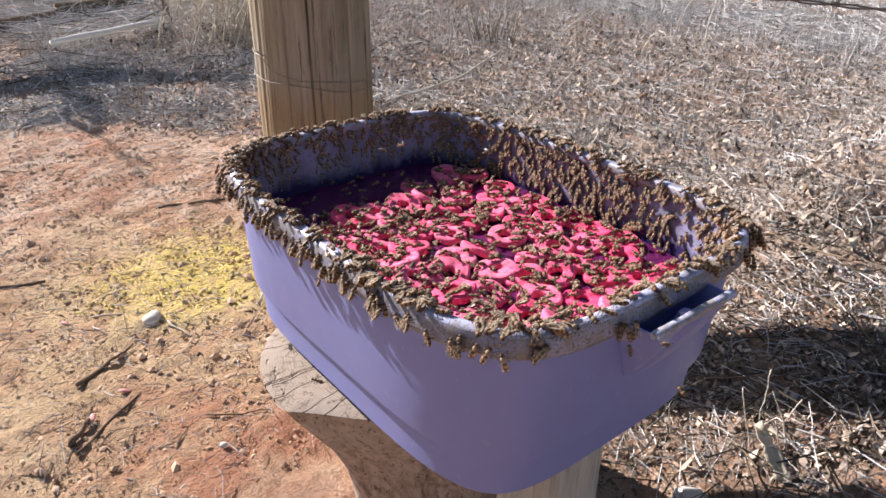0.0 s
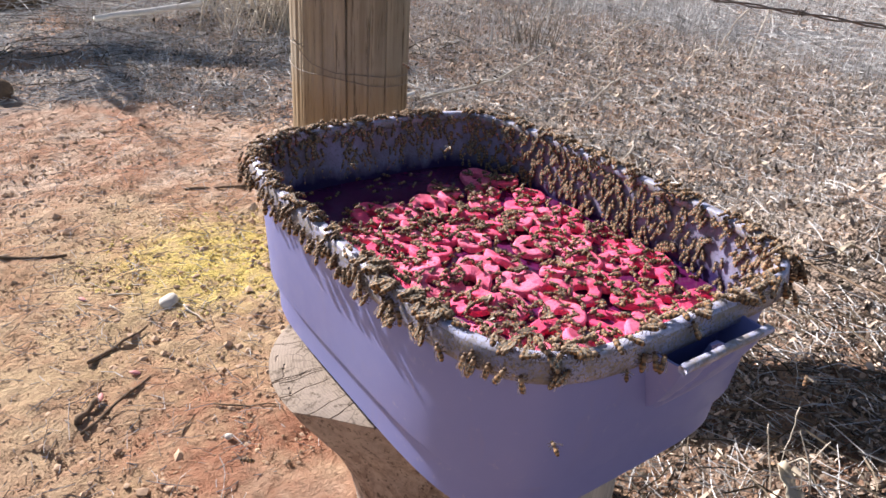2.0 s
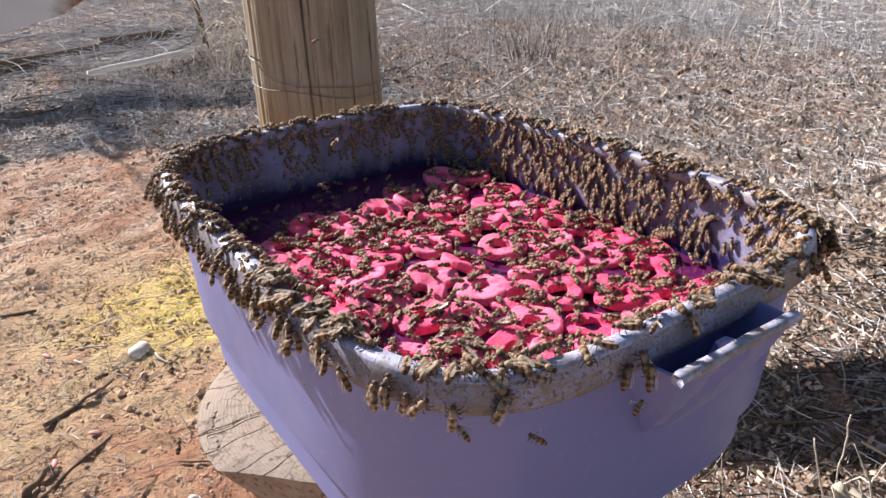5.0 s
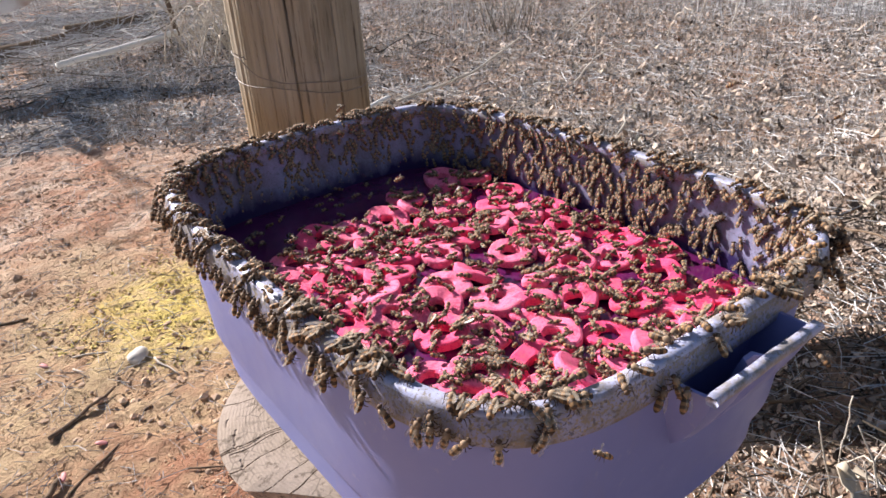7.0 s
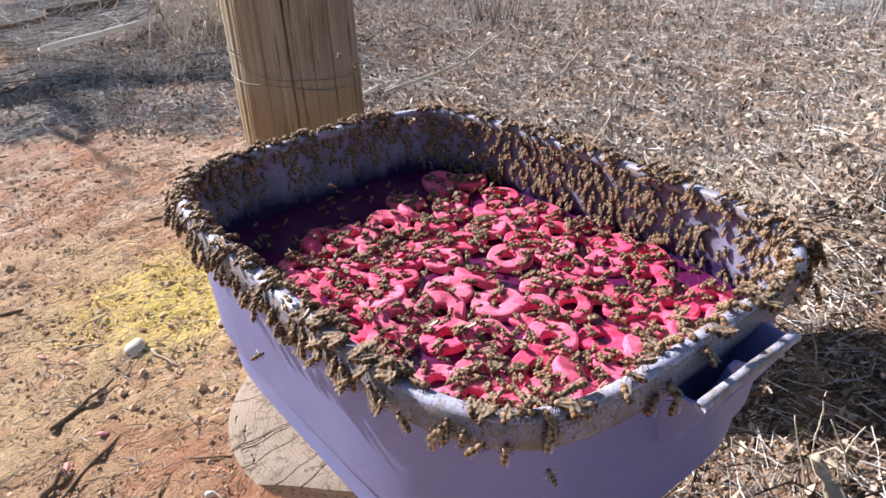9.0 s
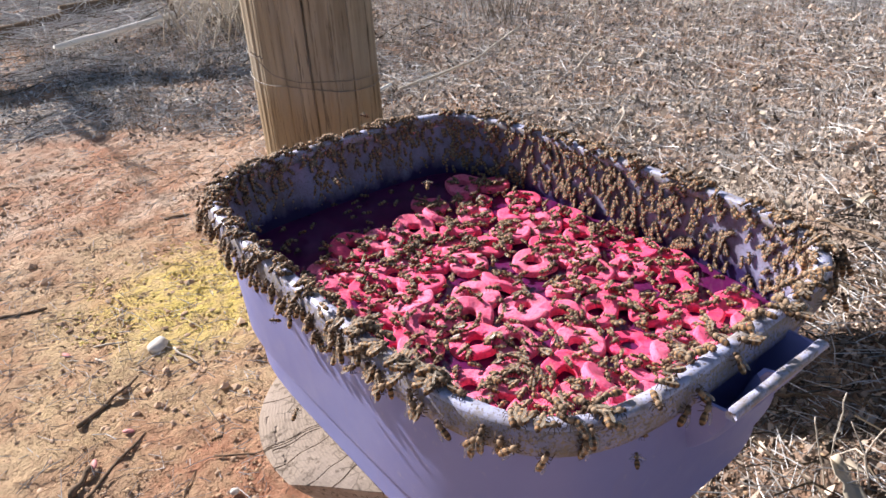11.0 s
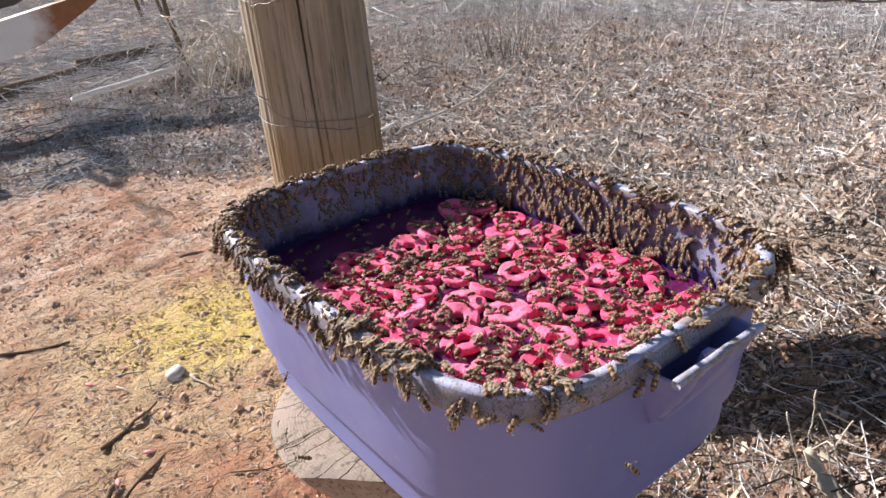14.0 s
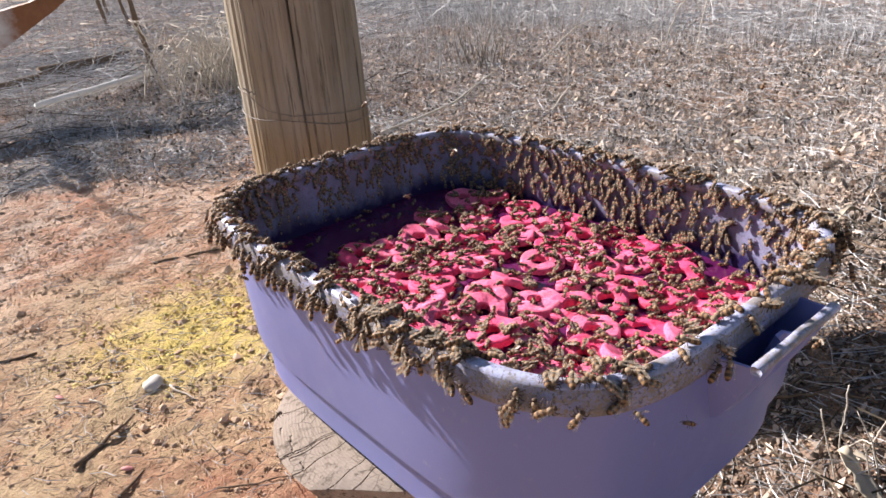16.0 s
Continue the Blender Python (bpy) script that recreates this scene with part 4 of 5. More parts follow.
def build_cover():
    # leaf litter: thick in the grass and beside the tote
    x, y = sample(115000, 0.9, 5.5, 0.1, 5.5)
    k = (rng.random(len(x)) < np.clip((5.6 - x) / 1.4, 0, 1)) & (rng.random(len(x)) < np.clip(grassy(x, y) + 0.10 * (x > 0.92) * (y < 1.25) * (np.hypot(x - 1.30, y - 0.68) > 0.22), 0.02, 1)) & clear_of_things(x, y)
    leaf_bits("leaf_litter", x[k], y[k], 0.007, 0.024, LEAF_BITS, "grey and tan dry leaf litter over the ground")
    x, y = sample(26000, -0.8, 2.0, 2.9, 6)
    k = rng.random(len(x)) < grassy(x, y) * 0.6
    leaf_bits("leaf_scraps", x[k], y[k], 0.006, 0.022, STRAW_BITS, "grey dry leaf scraps among thin grass")
    # dark weed clumps and brown mulch
    x, y = sample(48000, -0.8, 9.0, 0.6, 9.0)
    clump = np.sin(x * 4.3 + 1.7 * np.sin(y * 3.1)) * np.sin(y * 4.9 + 1.5 * np.sin(x * 3.7)) + 0.5 * np.sin(x * 11.0 + y * 7.0)
    k = (rng.random(len(x)) < grassy(x, y) * np.clip(clump * 0.9, 0, 1)) & clear_of_things(x, y)
    leaf_bits("dark_weeds", x[k], y[k], 0.005, 0.016, WEED_BITS, "low dark withered weeds among the straw", 0.05)
    x, y = sample(9000, 0.86, 2.0, 0.15, 1.2)
    leaf_bits("leaf_mulch", x, y, 0.003, 0.012, MULCH_BITS, "brown broken leaf mulch on reddish soil", 0.01)
    x, y = sample(20000, 1.0, 2.3, 0.3, 1.6)
    k = rng.random(len(x)) < np.clip((x - 1.0) / 0.35, 0.25, 1) * np.where(np.hypot(x - 1.30, y - 0.66) > 0.16, 1, 0.35)
    leaf_bits("fine_litter", x[k], y[k], 0.004, 0.012, MULCH_BITS, "fine broken brown leaf litter over the bank")
    # leaves and short straw heaped on the bank
    x, y = sample(11000, 1.0, 1.75, 0.25, 0.95)
    k = (rng.random(len(x)) < np.clip((x - 1.05) / 0.14, 0, 1)) & (np.sin(x * 17 + 2 * np.sin(y * 13)) * np.sin(y * 19 + 1.5 * np.sin(x * 11)) > -0.55)
    leaf_bits("bank_leaves", x[k], y[k], 0.005, 0.016, LEAF_BITS, "curled tan and grey leaves heaped on the bank", 0.012)
    x, y = sample(1300, 1.02, 1.75, 0.25, 1.1)
    straws("bank_straw", x, y, 0.03, 0.11, STRAW_BITS, "short pale straw and twigs over the bank", 0.0009, 0.02)
    x, y = sample(520, 0.98, 1.9, 0.4, 1.2)
    straws("bank_twigs", x, y, 0.05, 0.16, WEED_BITS, "thin dark dead twigs tangled over the bank", 0.0014, 0.03)
    # matted straw
    x, y = sample(34000, 0.95, 6.0, 0.2, 6.5)
    k = (rng.random(len(x)) < np.clip(grassy(x, y) + 0.5 * (x > 0.95) * (y < 1.25), 0, 1)) & clear_of_things(x, y)
    straws("matted_straw", x[k], y[k], 0.03, 0.12, STRAW_BITS, "matted grey dry straw covering the ground", 0.0010, 0.03)
    x, y = sample(42000, -0.9, 2.4, 3.0, 8.0)
    patch = 0.5 + 0.5 * np.sin(x * 3.9 + 1.4 * np.sin(y * 2.7)) * np.sin(y * 3.6 + 1.2 * np.sin(x * 2.9))
    k = rng.random(len(x)) < grassy(x, y) * np.clip(1.7 * patch - 0.25, 0.10, 1)
    straws("field_straw", x[k], y[k], 0.03, 0.12, STRAW_BITS, "matted grey dry straw at the field edge", 0.0013, 0.03)
    x, y = sample(2200, -0.9, 2.9, 3.3, 8.5)
    patch = np.sin(x * 2.6 + 1.9 * np.sin(y * 1.3 + 0.5)) * np.sin(y * 2.9 + 1.1 * np.sin(x * 2.1)) + 0.35 * np.sin(x * 9.0 - y * 6.0)
    k = rng.random(len(x)) < np.clip(patch * 1.5, 0, 1) * grassy(x, y)
    straws("dark_brush", x[k], y[k], 0.06, 0.26, WEED_BITS, "low tangled dark dead brush at the field edge", 0.0024, 0.10)
    x, y = sample(22000, 0, 13, 5.5, 16)
    straws("far_straw", x, y, 0.12, 0.40, STRAW_BITS, "matted pale straw farther off", 0.0024, 0.08)
    x, y = sample(20000, 5.0, 10.0, 1.6, 9.0)
    straws("side_straw", x, y, 0.06, 0.26, STRAW_BITS, "matted pale straw in the field", 0.0017, 0.06)
    x, y = sample(16000, 4.4, 10.0, 2.0, 7.0)
    tuft = 0.5 + 0.5 * np.sin(x * 3.7 + 1.3 * np.sin(y * 2.9)) * np.sin(y * 3.3 + 1.1 * np.sin(x * 2.3))
    k = rng.random(len(x)) < 0.15 + 0.85 * tuft ** 2
    stems("field_grass", x[k], y[k], 0.08, 0.32, STRAW_BITS, "tufts of pale standing dry grass", 0.6, 0.0018)
    # standing dry stems
    x, y = sample(32000, 0.9, 5.5, 0.2, 6.0)
    k = (rng.random(len(x)) < grassy(x, y)) & clear_of_things(x, y)
    stems("dry_grass", x[k], y[k], 0.03, 0.12, STRAW_BITS, "sparse grey dry grass stems", 1.0, 0.0010)
    x, y = sample(60000, -1, 12, 3.9, 16)
    tuft = 0.5 + 0.5 * np.sin(x * 3.1 + 1.3 * np.sin(y * 2.2)) * np.sin(y * 2.7 + 1.1 * np.sin(x * 1.9))
    k = rng.random(len(x)) < grassy(x, y) * (0.12 + 0.88 * tuft ** 2) * np.clip((x + 0.5 * y - 3.6) / 2.0, 0.12, 1)
    stems("tall_dry_grass", x[k], y[k], 0.08, 0.36, STRAW_BITS, "taller pale dry grass farther back", 0.7, 0.0020)
    # soil crumbs and straw on the bare dirt
    x, y = sample(6000, -0.5, 1.5, 0.6, 3.6)
    k = (rng.random(len(x)) > grassy(x, y)) & clear_of_things(x, y)
    lumps("soil_crumbs", x[k], y[k], 0.0018, 0.0062, CLOD, "reddish crumbs and clods of sandy soil", "soil")
    x, y = sample(24000, -0.4, 1.4, 0.6, 3.3)
    k = (rng.random(len(x)) > grassy(x, y)) & clear_of_things(x, y)
    lumps("soil_grit", x[k], y[k], 0.0008, 0.0034, GRIT, "fine pale grit on the sandy soil", "soil")
    x, y = sample(1500, -0.4, 1.4, 0.6, 3.3)
    k = (np.sin(x * 6.0 + 1.0) * np.sin(y * 5.0 + 2.0) > -0.1) & clear_of_things(x, y)
    lumps("soil_clods", x[k], y[k], 0.004, 0.011, CLOD, "loose reddish clods on the sandy soil", "soil")
    x, y = sample(5000, -0.4, 1.4, 0.6, 3.4)
    k = clear_of_things(x, y)
    straws("straw_litter", x[k], y[k], 0.012, 0.065, STRAW_BITS, "thin straw litter on the sandy soil", 0.0007, 0.008)
    x, y = sample(420, -0.4, 1.4, 0.6, 3.4)
    k = clear_of_things(x, y)
    straws("dark_chaff", x[k], y[k], 0.006, 0.026, WEED_BITS, "dark chaff and rootlets on the sandy soil", 0.0010, 0.006)
    x, y = sample(900, -0.5, 1.5, 0.6, 3.4)
    k = clear_of_things(x, y)
    stems("straw_scraps", x[k], y[k], 0.02, 0.10, STRAW_BITS, "broken straw scraps lying on the soil", 3.0, 0.0009)
    a, q = rng.uniform(0, 2 * np.pi, 1700), 0.34 * rng.random(1700) ** 0.7
    lumps("yellow_feed", 0.676 + q * np.cos(a), 2.035 + q * np.sin(a), 0.0014, 0.0045, MEAL, "bright yellow feed crumbs spilled on the soil", "feed")


build_cover()


# ---- single small things ----
def stick(name, pts, r0, r1, mat, label, category="stick", seed=1, amp=0.004, sub=5):
    pts = [(x, y, float(ground_z(x, y)) + h - 0.003) for x, y, h in pts]
    p = wavy(pts, amp, seed, sub)
    rr = random.Random(seed)
    rad = [(r0 + (r1 - r0) * i / (len(p) - 1)) * rr.uniform(0.85, 1.15) for i in range(len(p))]
    v, f = tube(p, rad, 7)
    return tagged(new(name, mesh_of(name, v, f, mat)), label, category)


def build_sticks():
    dark, pale = "dark dry stick lying on the soil", "pale bare twig lying on the soil"
    for i, (pts, r0, r1, mat, label) in enumerate((
        ([(0.288, 1.639, 0.008), (0.433, 1.730, 0.008)], 0.005, 0.003, TWIG, dark),
        ([(0.226, 1.458, 0.008), (0.275, 1.513, 0.010)], 0.0075, 0.005, TWIG, dark),
        ([(0.231, 1.431, 0.006), (0.389, 1.543, 0.006)], 0.004, 0.002, TWIG, dark),
        ([(0.075, 2.287, 0.010), (0.343, 2.199, 0.010)], 0.007, 0.004, TWIG, dark),
        ([(0.388, 1.917, 0.004), (0.515, 1.863, 0.006), (0.561, 1.801, 0.006)], 0.0022, 0.0013, STRAW, pale),
        ([(0.533, 1.787, 0.006), (0.557, 1.687, 0.004)], 0.0026, 0.0015, STRAW, pale),
        ([(0.380, 1.866, 0.006), (0.462, 1.725, 0.006)], 0.0024, 0.0014, STRAW, pale),
        ([(0.291, 1.942, 0.004), (0.390, 1.848, 0.005)], 0.002, 0.0012, STRAW, pale),
        ([(0.734, 1.721, 0.006), (0.830, 1.825, 0.006)], 0.0024, 0.0014, STRAW, pale),
        ([(0.766, 2.522, 0.006), (0.962, 2.423, 0.006)], 0.005, 0.003, TWIG, dark),
        ([(0.467, 1.377, 0.006), (0.565, 1.310, 0.006), (0.654, 1.278, 0.005)], 0.0018, 0.0009, TWIG, pale),
        ([(0.365, 1.301, 0.005), (0.455, 1.403, 0.005)], 0.0016, 0.0009, TWIG, pale),
        ([(1.258, 0.758, 0.03), (1.270, 0.682, 0.03), (1.262, 0.600, 0.03), (1.250, 0.570, 0.035)], 0.0035, 0.002, TWIG, "grey dead branch lying in the litter"),
        ([(1.285, 0.740, 0.02), (1.350, 0.706, 0.03)], 0.003, 0.0015, TWIG, "grey dead branch lying in the litter"),
        ([(1.840, 0.994, 0.05), (1.750, 0.850, 0.06), (1.640, 0.680, 0.08)], 0.0032, 0.0018, TWIG, "pale dead branch lying in the grass"),
        ([(2.064, 3.047, 0.02), (2.414, 2.936, 0.10), (2.788, 2.986, 0.22)], 0.008, 0.004, STRAW, "pale dead branch lying in the grass"),
        ([(1.668, 2.974, 0.02), (2.020, 3.044, 0.05)], 0.011, 0.008, WHITE_WOOD, "pale bare stick lying in the grass"),
        ([(2.145, 2.036, 0.03), (2.151, 1.684, 0.03)], 0.005, 0.003, STRAW, "pale dead branch lying in the grass"),
        ([(1.059, 5.223, 0.075), (1.887, 5.478, 0.095)], 0.017, 0.021, WHITE_WOOD, "long sun-bleached white stick lying in dry grass"),
        ([(1.438, 6.793, 0.05), (2.585, 6.908, 0.05)], 0.04, 0.03, TWIG, "dark fallen branch lying in dry grass"),
        ([(0.548, 6.096, 0.04), (1.347, 6.422, 0.05)], 0.05, 0.03, TWIG, "dark fallen branch lying in dry grass"),
        ([(1.258, 0.696, 0.02), (1.204, 0.611, 0.02)], 0.0022, 0.0012, TWIG, "grey dead branch lying in the litter"),
        ([(2.554, 2.132, 0.02), (2.470, 2.060, 0.03), (2.173, 1.906, 0.02)], 0.005, 0.003, STRAW, "pale dead branch lying in the grass"),
    )):
        stick("stick", pts, r0, r1, mat, label, seed=i + 1)
    # arching grass stalks in the grass
    for i, (x, y, dx, dy, h) in enumerate(((3.675, 3.545, 0.50, -0.34, 0.26), (4.41, 3.10, 0.10, -0.2, 0.35), (4.28, 2.78, 0.5, 0.2, 0.35), (2.80, 2.67, 0.4, -0.1, 0.18), (4.89, 4.27, 0.5, -0.3, 0.45), (4.16, 4.48, 0.4, 0.3, 0.36), (3.97, 3.01, -0.1, -0.28, 0.2), (3.37, 3.01, 0.02, 0.04, 0.22))):
        p = [(x + dx * f, y + dy * f, h * math.sin(f * math.pi * 0.75)) for f in (0, 0.2, 0.4, 0.6, 0.8, 1.0)]
        stick("grass_stalk", p, 0.005, 0.002, STRAW, "long pale arching dry grass stalk", "grass stalk", i + 40, 0.006, 3)
    # standing dead weed beside the tote
    weed = tagged(new("dead_weed"), "bare branching dead weed standing in leaf litter", "weed")
    for i, pts in enumerate(([(1.126, 0.513, 0.150), (1.120, 0.531, 0.221), (1.111, 0.557, 0.270)], [(1.169, 0.588, 0.130), (1.168, 0.590, 0.201), (1.168, 0.591, 0.267)], [(1.113, 0.561, 0.120), (1.102, 0.588, 0.212), (1.098, 0.599, 0.258)],
                             [(1.120, 0.531, 0.215), (1.157, 0.540, 0.203), (1.163, 0.529, 0.245)], [(1.116, 0.517, 0.145), (1.111, 0.531, 0.193), (1.108, 0.539, 0.223)], [(1.169, 0.588, 0.140), (1.140, 0.552, 0.205), (1.120, 0.531, 0.221)])):
        v, f = tube(wavy(pts, 0.0015, i, 4), [0.0019 - 0.0011 * k / 8 for k in range(9)] if i == 0 else 0.0012, 5)
        child("stem", mesh_of("stem", v, f, STRAW), weed)
    # dry shrub beside the post
    shrub = tagged(new("dry_shrub"), "tangled pale dry shrub of thin bare stems", "shrub")
    r = random.Random(31)
    for k in range(150):
        x, y = 2.15 + r.gauss(0, 0.20), 4.92 + r.gauss(0, 0.27)
        a, l, curl = r.uniform(0, 2 * math.pi), r.uniform(0.25, 0.7), r.uniform(-3.5, 3.5)
        p = [(x + l * f * 0.7 * math.cos(a + curl * f), y + l * f * 0.7 * math.sin(a + curl * f), float(ground_z(x, y)) + l * math.sin(f * 2.5) * 0.7) for f in (0, 0.25, 0.5, 0.75, 1.0)]
        child("stem", mesh_of("stem", *tube(p, [0.0045, 0.004, 0.0035, 0.003, 0.002], 4), STRAW), shrub)
    # dark withered bush in the grass
    bush = tagged(new("withered_bush"), "dark withered bush of thin upright stems in dry grass", "bush")
    for k in range(24):
        x, y = 3.51 + r.gauss(0, 0.08), 3.85 + r.gauss(0, 0.10)
        a, l = r.uniform(0, 2 * math.pi), r.uniform(0.10, 0.26)
        p = [(x + l * f * 0.3 * math.cos(a + f), y + l * f * 0.3 * math.sin(a + f), float(ground_z(x, y)) + l * f) for f in (0, 0.33, 0.66, 1.0)]
        child("stem", mesh_of("stem", *tube(p, [0.0035, 0.003, 0.0022, 0.0015], 4), WEED_STEM), bush)
    # dark thin saplings far off
    for i, (x, y, lx, h) in enumerate(((2.01, 5.81, -0.10, 0.86), (3.00, 9.28, -0.15, 1.15), (2.85, 9.56, -0.2, 1.15), (3.37, 11.2, -0.2, 1.25))):
        stick("sapling", [(x, y, -0.05), (x + lx * 0.5, y, h * 0.5), (x + lx, y, h)], 0.022, 0.014, TWIG, "thin dark bare sapling stem standing in grass", "sapling", i + 70, 0.008, 4)


def blobby(name, x, y, h, size, mat, label, category, seed):
    v, f = lathe_ellipsoid(size[0], size[1], size[2], 14, 9)
    v = [p * (1 + 0.22 * noise.noise(p * (1.4 / max(size)) + Vector((seed, 0, 0)))) for p in v]
    ob = new(name, mesh_of(name, v, f, mat))
    ob.matrix_basis = pose(x, y, float(ground_z(x, y)) + h, 0, 0, seed * 40)
    return tagged(ob, label, category)


def build_small():
    blobby("pebble", 0.507, 1.815, 0.006, (0.029, 0.021, 0.015), PEBBLE, "smooth white pebble on yellowish soil", "pebble", 1)
    blobby("pebble", 0.367, 3.818, 0.03, (0.075, 0.06, 0.05), TWIG, "dark brown stone at the edge of the grass", "stone", 2)
    bm = bmesh.new()
    bmesh.ops.create_cube(bm, size=1)
    for v in bm.verts:
        v.co = Vector((v.co.x * (0.062 if v.co.z > 0 else 0.074), v.co.y * (0.050 if v.co.z > 0 else 0.062), v.co.z * 0.034))
    bmesh.ops.bevel(bm, geom=bm.edges[:], offset=0.009, segments=3, affect="EDGES")
    for v in bm.verts:
        v.co += v.co.normalized() * 0.004 * noise.noise(v.co * 40)
    me = bpy.data.meshes.new("stone")
    bm.to_mesh(me)
    bm.free()
    me.materials.append(PEBBLE)
    ob = new("stone", me)
    ob.matrix_basis = pose(1.000, 0.592, float(ground_z(1.0, 0.592)) + 0.012, -4, 4, 40)
    tagged(ob, "pale flat-topped stone lying in the litter", "stone")
    # a broad crumpled leaf caught upright in the weed
    verts = []
    for i in range(9):
        f = i / 8
        w = 0.030 * math.sin(math.pi * (0.10 + 0.82 * f)) ** 0.7 * (1 + 0.3 * math.sin(i * 2.3))
        for j in range(5):
            g = j / 4 - 0.5
            verts.append((w * g, 0.10 * (f - 0.5), 0.012 * abs(g) + 0.010 * math.sin(f * 5 + g * 3) + 0.004 * math.sin(f * 17 + g * 9)))
    faces = [(i * 5 + j, i * 5 + j + 1, i * 5 + j + 6, i * 5 + j + 5) for i in range(8) for j in range(4)]
    ob = new("dry_leaf", mesh_of("dry_leaf", verts, faces, PALE_LEAF))
    ob.modifiers.new("thickness", "SOLIDIFY").thickness = 0.001
    ob.matrix_basis = pose(1.098, 0.530, float(ground_z(1.098, 0.53)) + 0.034, 35, -12, -28)
    tagged(ob, "broad pale crumpled dry leaf caught in a dead weed", "leaf", "fallen leaves")
    blobby("pebble", 0.46, 1.269, 0.004, (0.008, 0.007, 0.006), PEBBLE, "small white pebble on reddish soil", "pebble", 4)
    r = random.Random(77)
    # curled pale leaves that stand out in the litter
    spots = [(1.921, 0.895), (1.818, 0.763), (1.132, 0.538), (3.04, 2.874), (3.082, 2.711), (2.69, 2.184), (2.385, 1.919), (3.348, 2.412), (1.943, 1.102), (1.699, 0.89), (2.699, 2.674), (3.573, 2.766), (2.822, 1.687), (3.23, 2.987), (3.711, 2.161)]
    for x, y in spots:
        n, m = 7, 4
        L, W = r.uniform(0.035, 0.060), r.uniform(0.020, 0.032)
        crook = [r.uniform(0.65, 1.25) for _ in range(n)]
        verts = []
        for side in (0, 1):
            for i in range(n):
                f = i / (n - 1)
                w = W * math.sin(math.pi * (0.08 + 0.86 * f)) ** 0.8 * crook[i]
                for j in range(m):
                    g = j / (m - 1) - 0.5
                    verts.append((L * (f - 0.5), w * g, 0.010 + 0.9 * abs(g) * w + 0.016 * math.sin(f * 3 + 0.6 * g) + 0.003 * math.sin(f * 9 + g * 5) - side * 0.0008))
        faces = [(i * m + j, i * m + j + 1, (i + 1) * m + j + 1, (i + 1) * m + j) for i in range(n - 1) for j in range(m - 1)]
        faces += [tuple(k + n * m for k in f)[::-1] for f in faces]
        ob = new("dry_leaf", mesh_of("dry_leaf", verts, faces, PALE_LEAF))
        ob.matrix_basis = pose(x, y, float(ground_z(x, y)) + 0.004, r.gauss(0, 12), r.gauss(0, 12), r.uniform(0, 360))
        tagged(ob, "pale curled dry leaf lying on the litter", "leaf", "fallen leaves")
    for x, y in ((0.330, 1.93), (0.283, 1.516), (0.362, 1.564)):
        v, f = lathe_ellipsoid(0.012, 0.006, 0.0025, 10, 6)
        ob = new("petal", mesh_of("petal", v, f, PETAL))
        ob.matrix_basis = pose(x, y, float(ground_z(x, y)) + 0.006, 5, 8, x * 900)
        tagged(ob, "small faded pink scrap on the soil", "scrap")


def build_far_left():
    """A rusting painted steel frame at the field's edge."""
    rig = tagged(new("steel_frame"), "old steel frame with flaking white paint and rust", "steel frame")
    def prism(front, depth):
        n = len(front)
        v = [Vector(p) for p in front] + [Vector(p) + Vector((0.0, depth, 0)) for p in front]
        f = [tuple(range(n)), tuple(range(2 * n - 1, n - 1, -1))] + [(i, i + n, (i + 1) % n + n, (i + 1) % n) for i in range(n)]
        return v, f
    v, f = prism([(-0.62, 5.2, 0.09), (0.745, 5.2, 0.372), (0.995, 5.2, 0.425), (1.324, 5.2, 0.60), (1.485, 5.2, 0.706), (1.418, 5.2, 0.739), (1.191, 5.2, 0.651), (0.773, 5.2, 0.58), (-0.61, 5.2, 0.314)], 0.10)
    child("beam", mesh_of("beam", v, f, PAINTED, smooth=False), rig, "flaking white painted beam with rust")
    v, f = prism([(-0.55, 5.24, -0.05), (-0.40, 5.24, -0.05), (-0.40, 5.24, 0.18), (-0.55, 5.24, 0.14)], 0.06)
    child("leg", mesh_of("leg", v, f, PAINTED, smooth=False), rig, "rusty leg")
    v, f = tube([(-0.6, 5.55, 0.50), (0.95, 5.55, 0.68), (1.42, 5.55, 0.87)], 0.045, 12)
    child("pipe", mesh_of("pipe", v, f, BLACK_STEEL), rig, "dark steel pipe")
    v, f = tube([(-0.52, 5.55, -0.05), (-0.52, 5.55, 0.51)], 0.04, 10)
    child("pipe_leg", mesh_of("pipe_leg", v, f, BLACK_STEEL), rig)


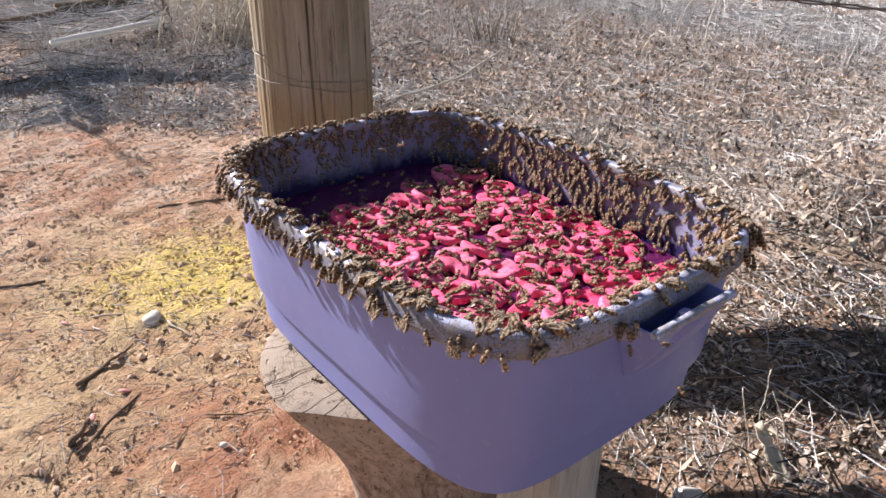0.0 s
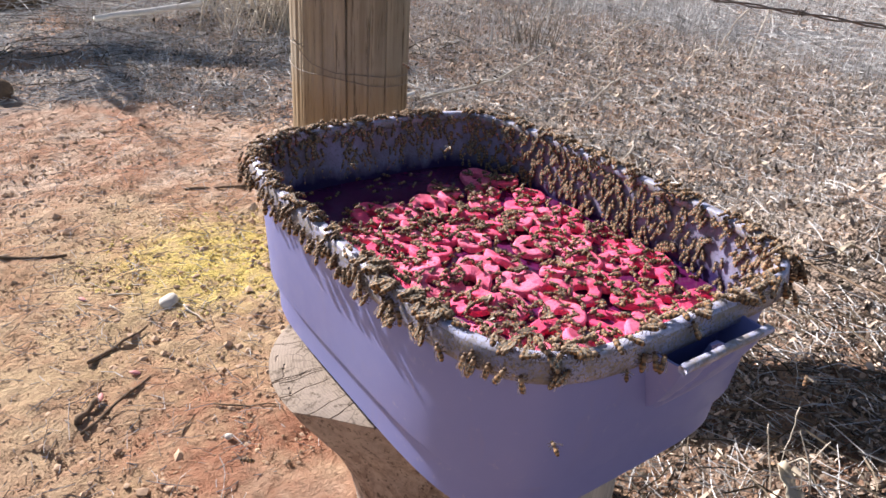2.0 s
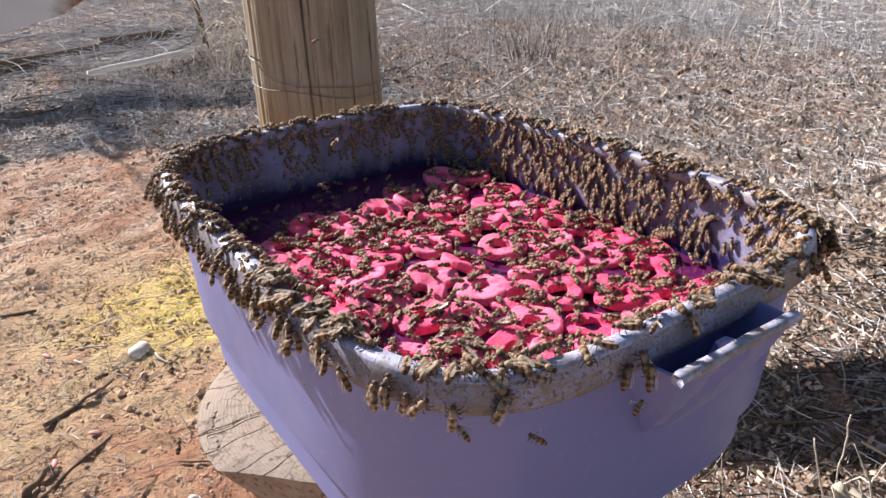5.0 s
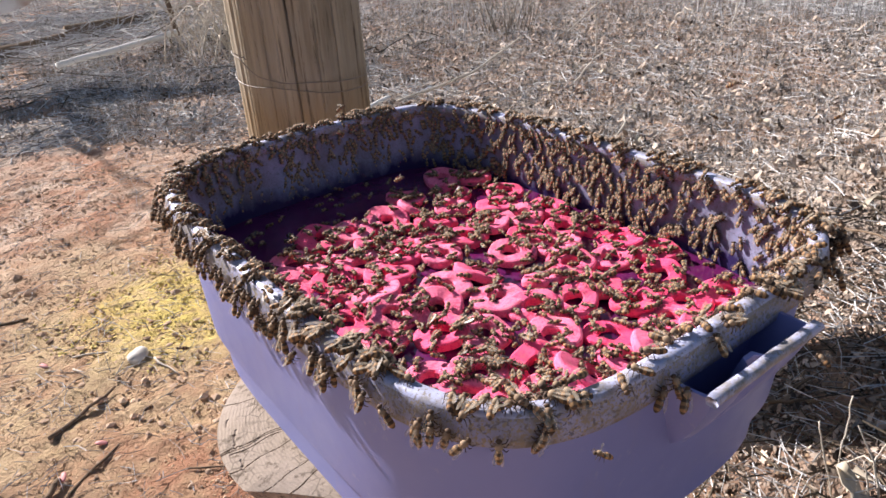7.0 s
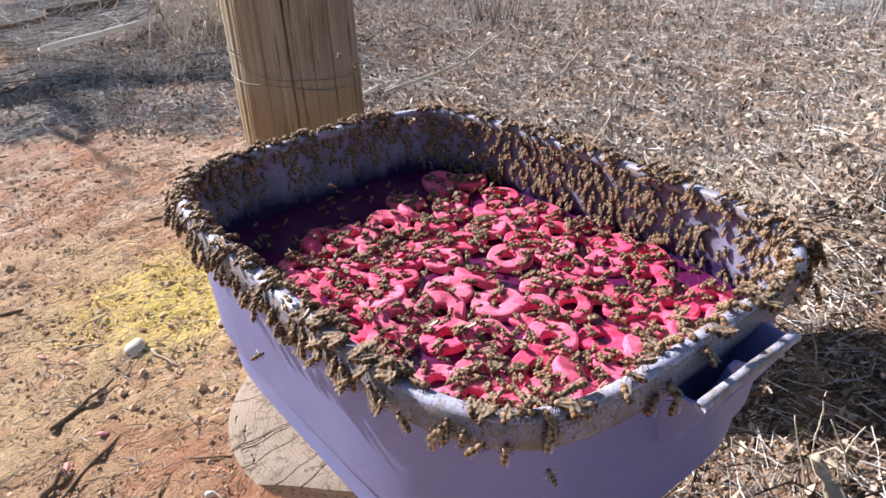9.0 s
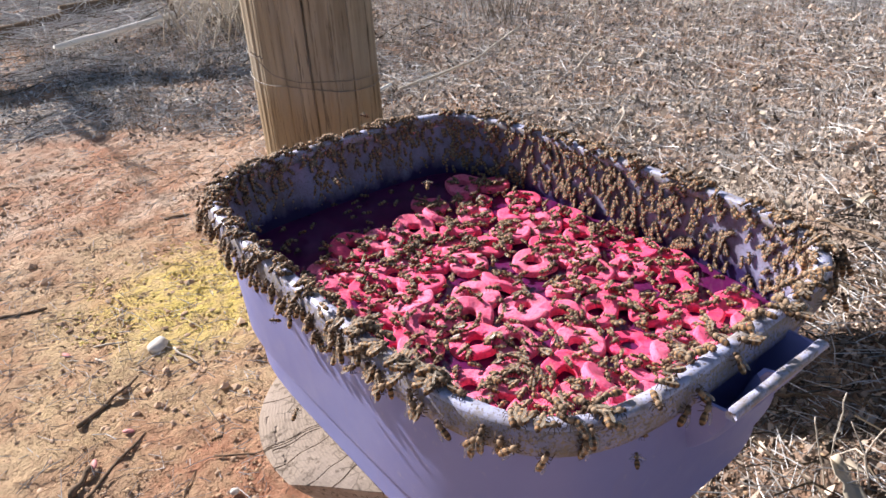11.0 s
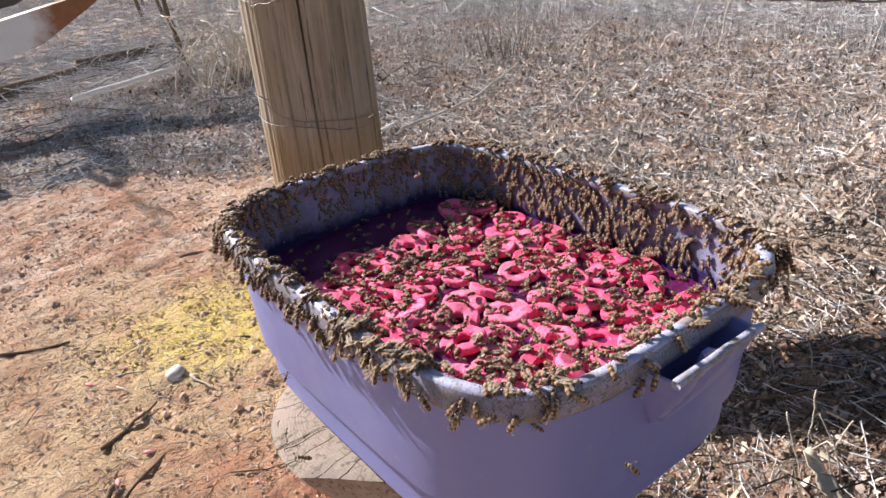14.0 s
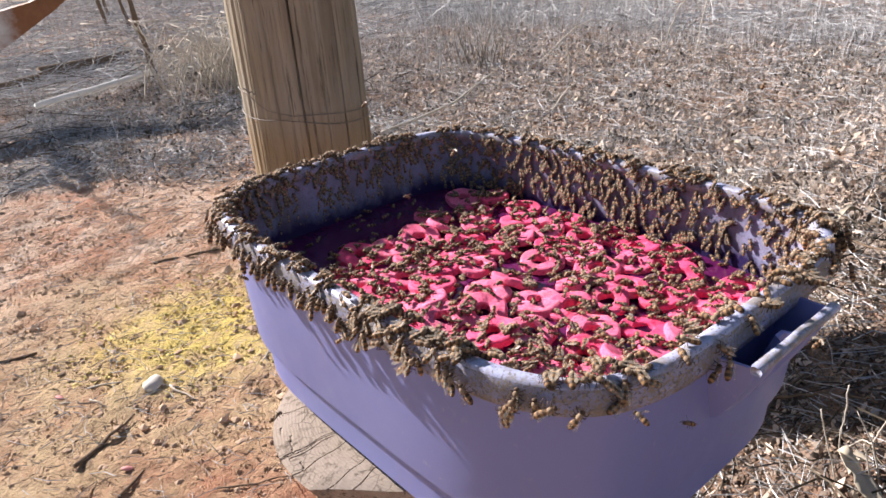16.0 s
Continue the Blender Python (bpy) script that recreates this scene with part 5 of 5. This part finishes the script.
def build_shade_tree():
    """A bare tree beyond the field edge, whose branches shade the grass behind the post."""
    tree = tagged(new("bare_tree"), "bare spreading tree with thin crooked branches and a few dead leaves", "tree")
    r = random.Random(64)
    base = Vector((-3.4, 9.6, -0.1))
    trunk = wavy([base, base + Vector((0.15, 0.05, 1.2)), base + Vector((0.5, -0.1, 2.1))], 0.03, 3, 5)
    child("trunk", mesh_of("trunk", *tube(trunk, [0.19 - 0.007 * k for k in range(len(trunk))], 12), TWIG), tree)
    top = trunk[-1]
    limbs = ((tuple(top), (-0.67, 8.01, 2.10), (0.0, 8.38, 2.18), (0.46, 9.14, 2.40), (0.84, 9.88, 2.60)), ((0.0, 8.38, 2.18), (0.05, 7.6, 2.10), (0.0, 7.05, 2.00)),
             ((0.04, 7.70, 2.10), (-0.10, 7.45, 2.06), (-0.23, 7.23, 2.00)))
    verts, faces = [], []
    for i, pts in enumerate(limbs):
        line = wavy(pts, 0.05, 20 + i, 7)
        n = len(line)
        child("limb", mesh_of("limb", *tube(line, [0.030 - 0.016 * k / (n - 1) for k in range(n)], 8), TWIG), tree)
        for k in range(5, n - 4, 3):
            a = line[k]
            d = Vector((r.uniform(-0.3, 1.0), r.gauss(0, 0.8), r.uniform(-0.5, 0.35))).normalized()
            length = r.uniform(0.3, 1.0)
            twig = wavy([a, a + d * length * 0.5, a + d * length + Vector((0, 0, -0.1))], 0.03, r.randrange(9999), 3)
            child("twig", mesh_of("twig", *tube(twig, [0.014 - 0.0015 * q for q in range(len(twig))], 5), TWIG), tree)
            for _ in range(2):
                c = twig[r.randrange(2, len(twig))] + Vector((r.gauss(0, 0.08), r.gauss(0, 0.08), r.gauss(0, 0.06)))
                u = Vector((r.gauss(0, 1), r.gauss(0, 1), r.gauss(0, 1))).normalized()
                w = u.orthogonal().normalized()
                s, o = r.uniform(0.03, 0.07), len(verts)
                verts += [c - u * s, c + w * s * 0.4, c + u * s, c - w * s * 0.4]
                faces.append((o, o + 1, o + 2, o + 3))
    child("dead_leaves", mesh_of("dead_leaves", verts, faces, MULCH_BITS, smooth=False), tree, "sparse dry brown leaves")


build_shade_tree()
build_sticks()
build_small()
build_far_left()


# ---- what moves ----
def motions():
    r = random.Random(101)
    # flying bees: a centre, a reach and a drift each
    for k in range(28):
        cx, cy, cz = r.choice(((0.50, 0.50, 0.57), (0.72, 0.87, 0.67), (0.70, 1.10, 0.69), (0.42, 0.90, 0.55), (0.90, 0.75, 0.69), (0.60, 1.45, 0.56), (0.70, 0.44, 0.53)))
        cx, cy, cz = cx + r.gauss(0, 0.08), cy + r.gauss(0, 0.08), cz + r.gauss(0, 0.03)
        bee = new_bee(pose(cx, cy, cz), "fly")
        p1, p2, p3 = (r.uniform(0, 6.28) for _ in range(3))
        w1, w2 = r.uniform(0.5, 1.1), r.uniform(0.7, 1.5)
        rows = []
        for i in range(65):
            t = i * 0.25
            x = cx + 0.05 * math.sin(w1 * t + p1) + 0.02 * math.sin(2.7 * w2 * t + p2)
            y = cy + 0.05 * math.cos(w2 * t + p2) + 0.02 * math.sin(2.3 * w1 * t + p3)
            z = max(cz + 0.025 * math.sin(w2 * 1.3 * t + p3), 0.585 if inside(x, y, (1.12, 1.1)) else 0.3)
            rows.append((t, pose(x, y, z, 0, -25, math.degrees(p1) + 60 * math.sin(w1 * t + p2))))
        walk(bee, rows)
    # bees that shuffle about on the rings
    for bee in BEES:
        reach = 1.0 if bee["label"] == BEE_LABEL["float"] else 0.35
        m0 = bee.matrix_basis.copy()
        rows, dx, dy, turn = [], 0.0, 0.0, 0.0
        for i in range(17):
            rows.append((float(i), m0 @ pose(dx, dy, 0, 0, 0, turn)))
            dx, dy = max(-0.007, min(0.007, dx + reach * r.gauss(0, 0.0025))), max(-0.007, min(0.007, dy + reach * r.gauss(0, 0.0025)))
            turn += reach * r.gauss(0, 18)
        walk(bee, rows)


motions()
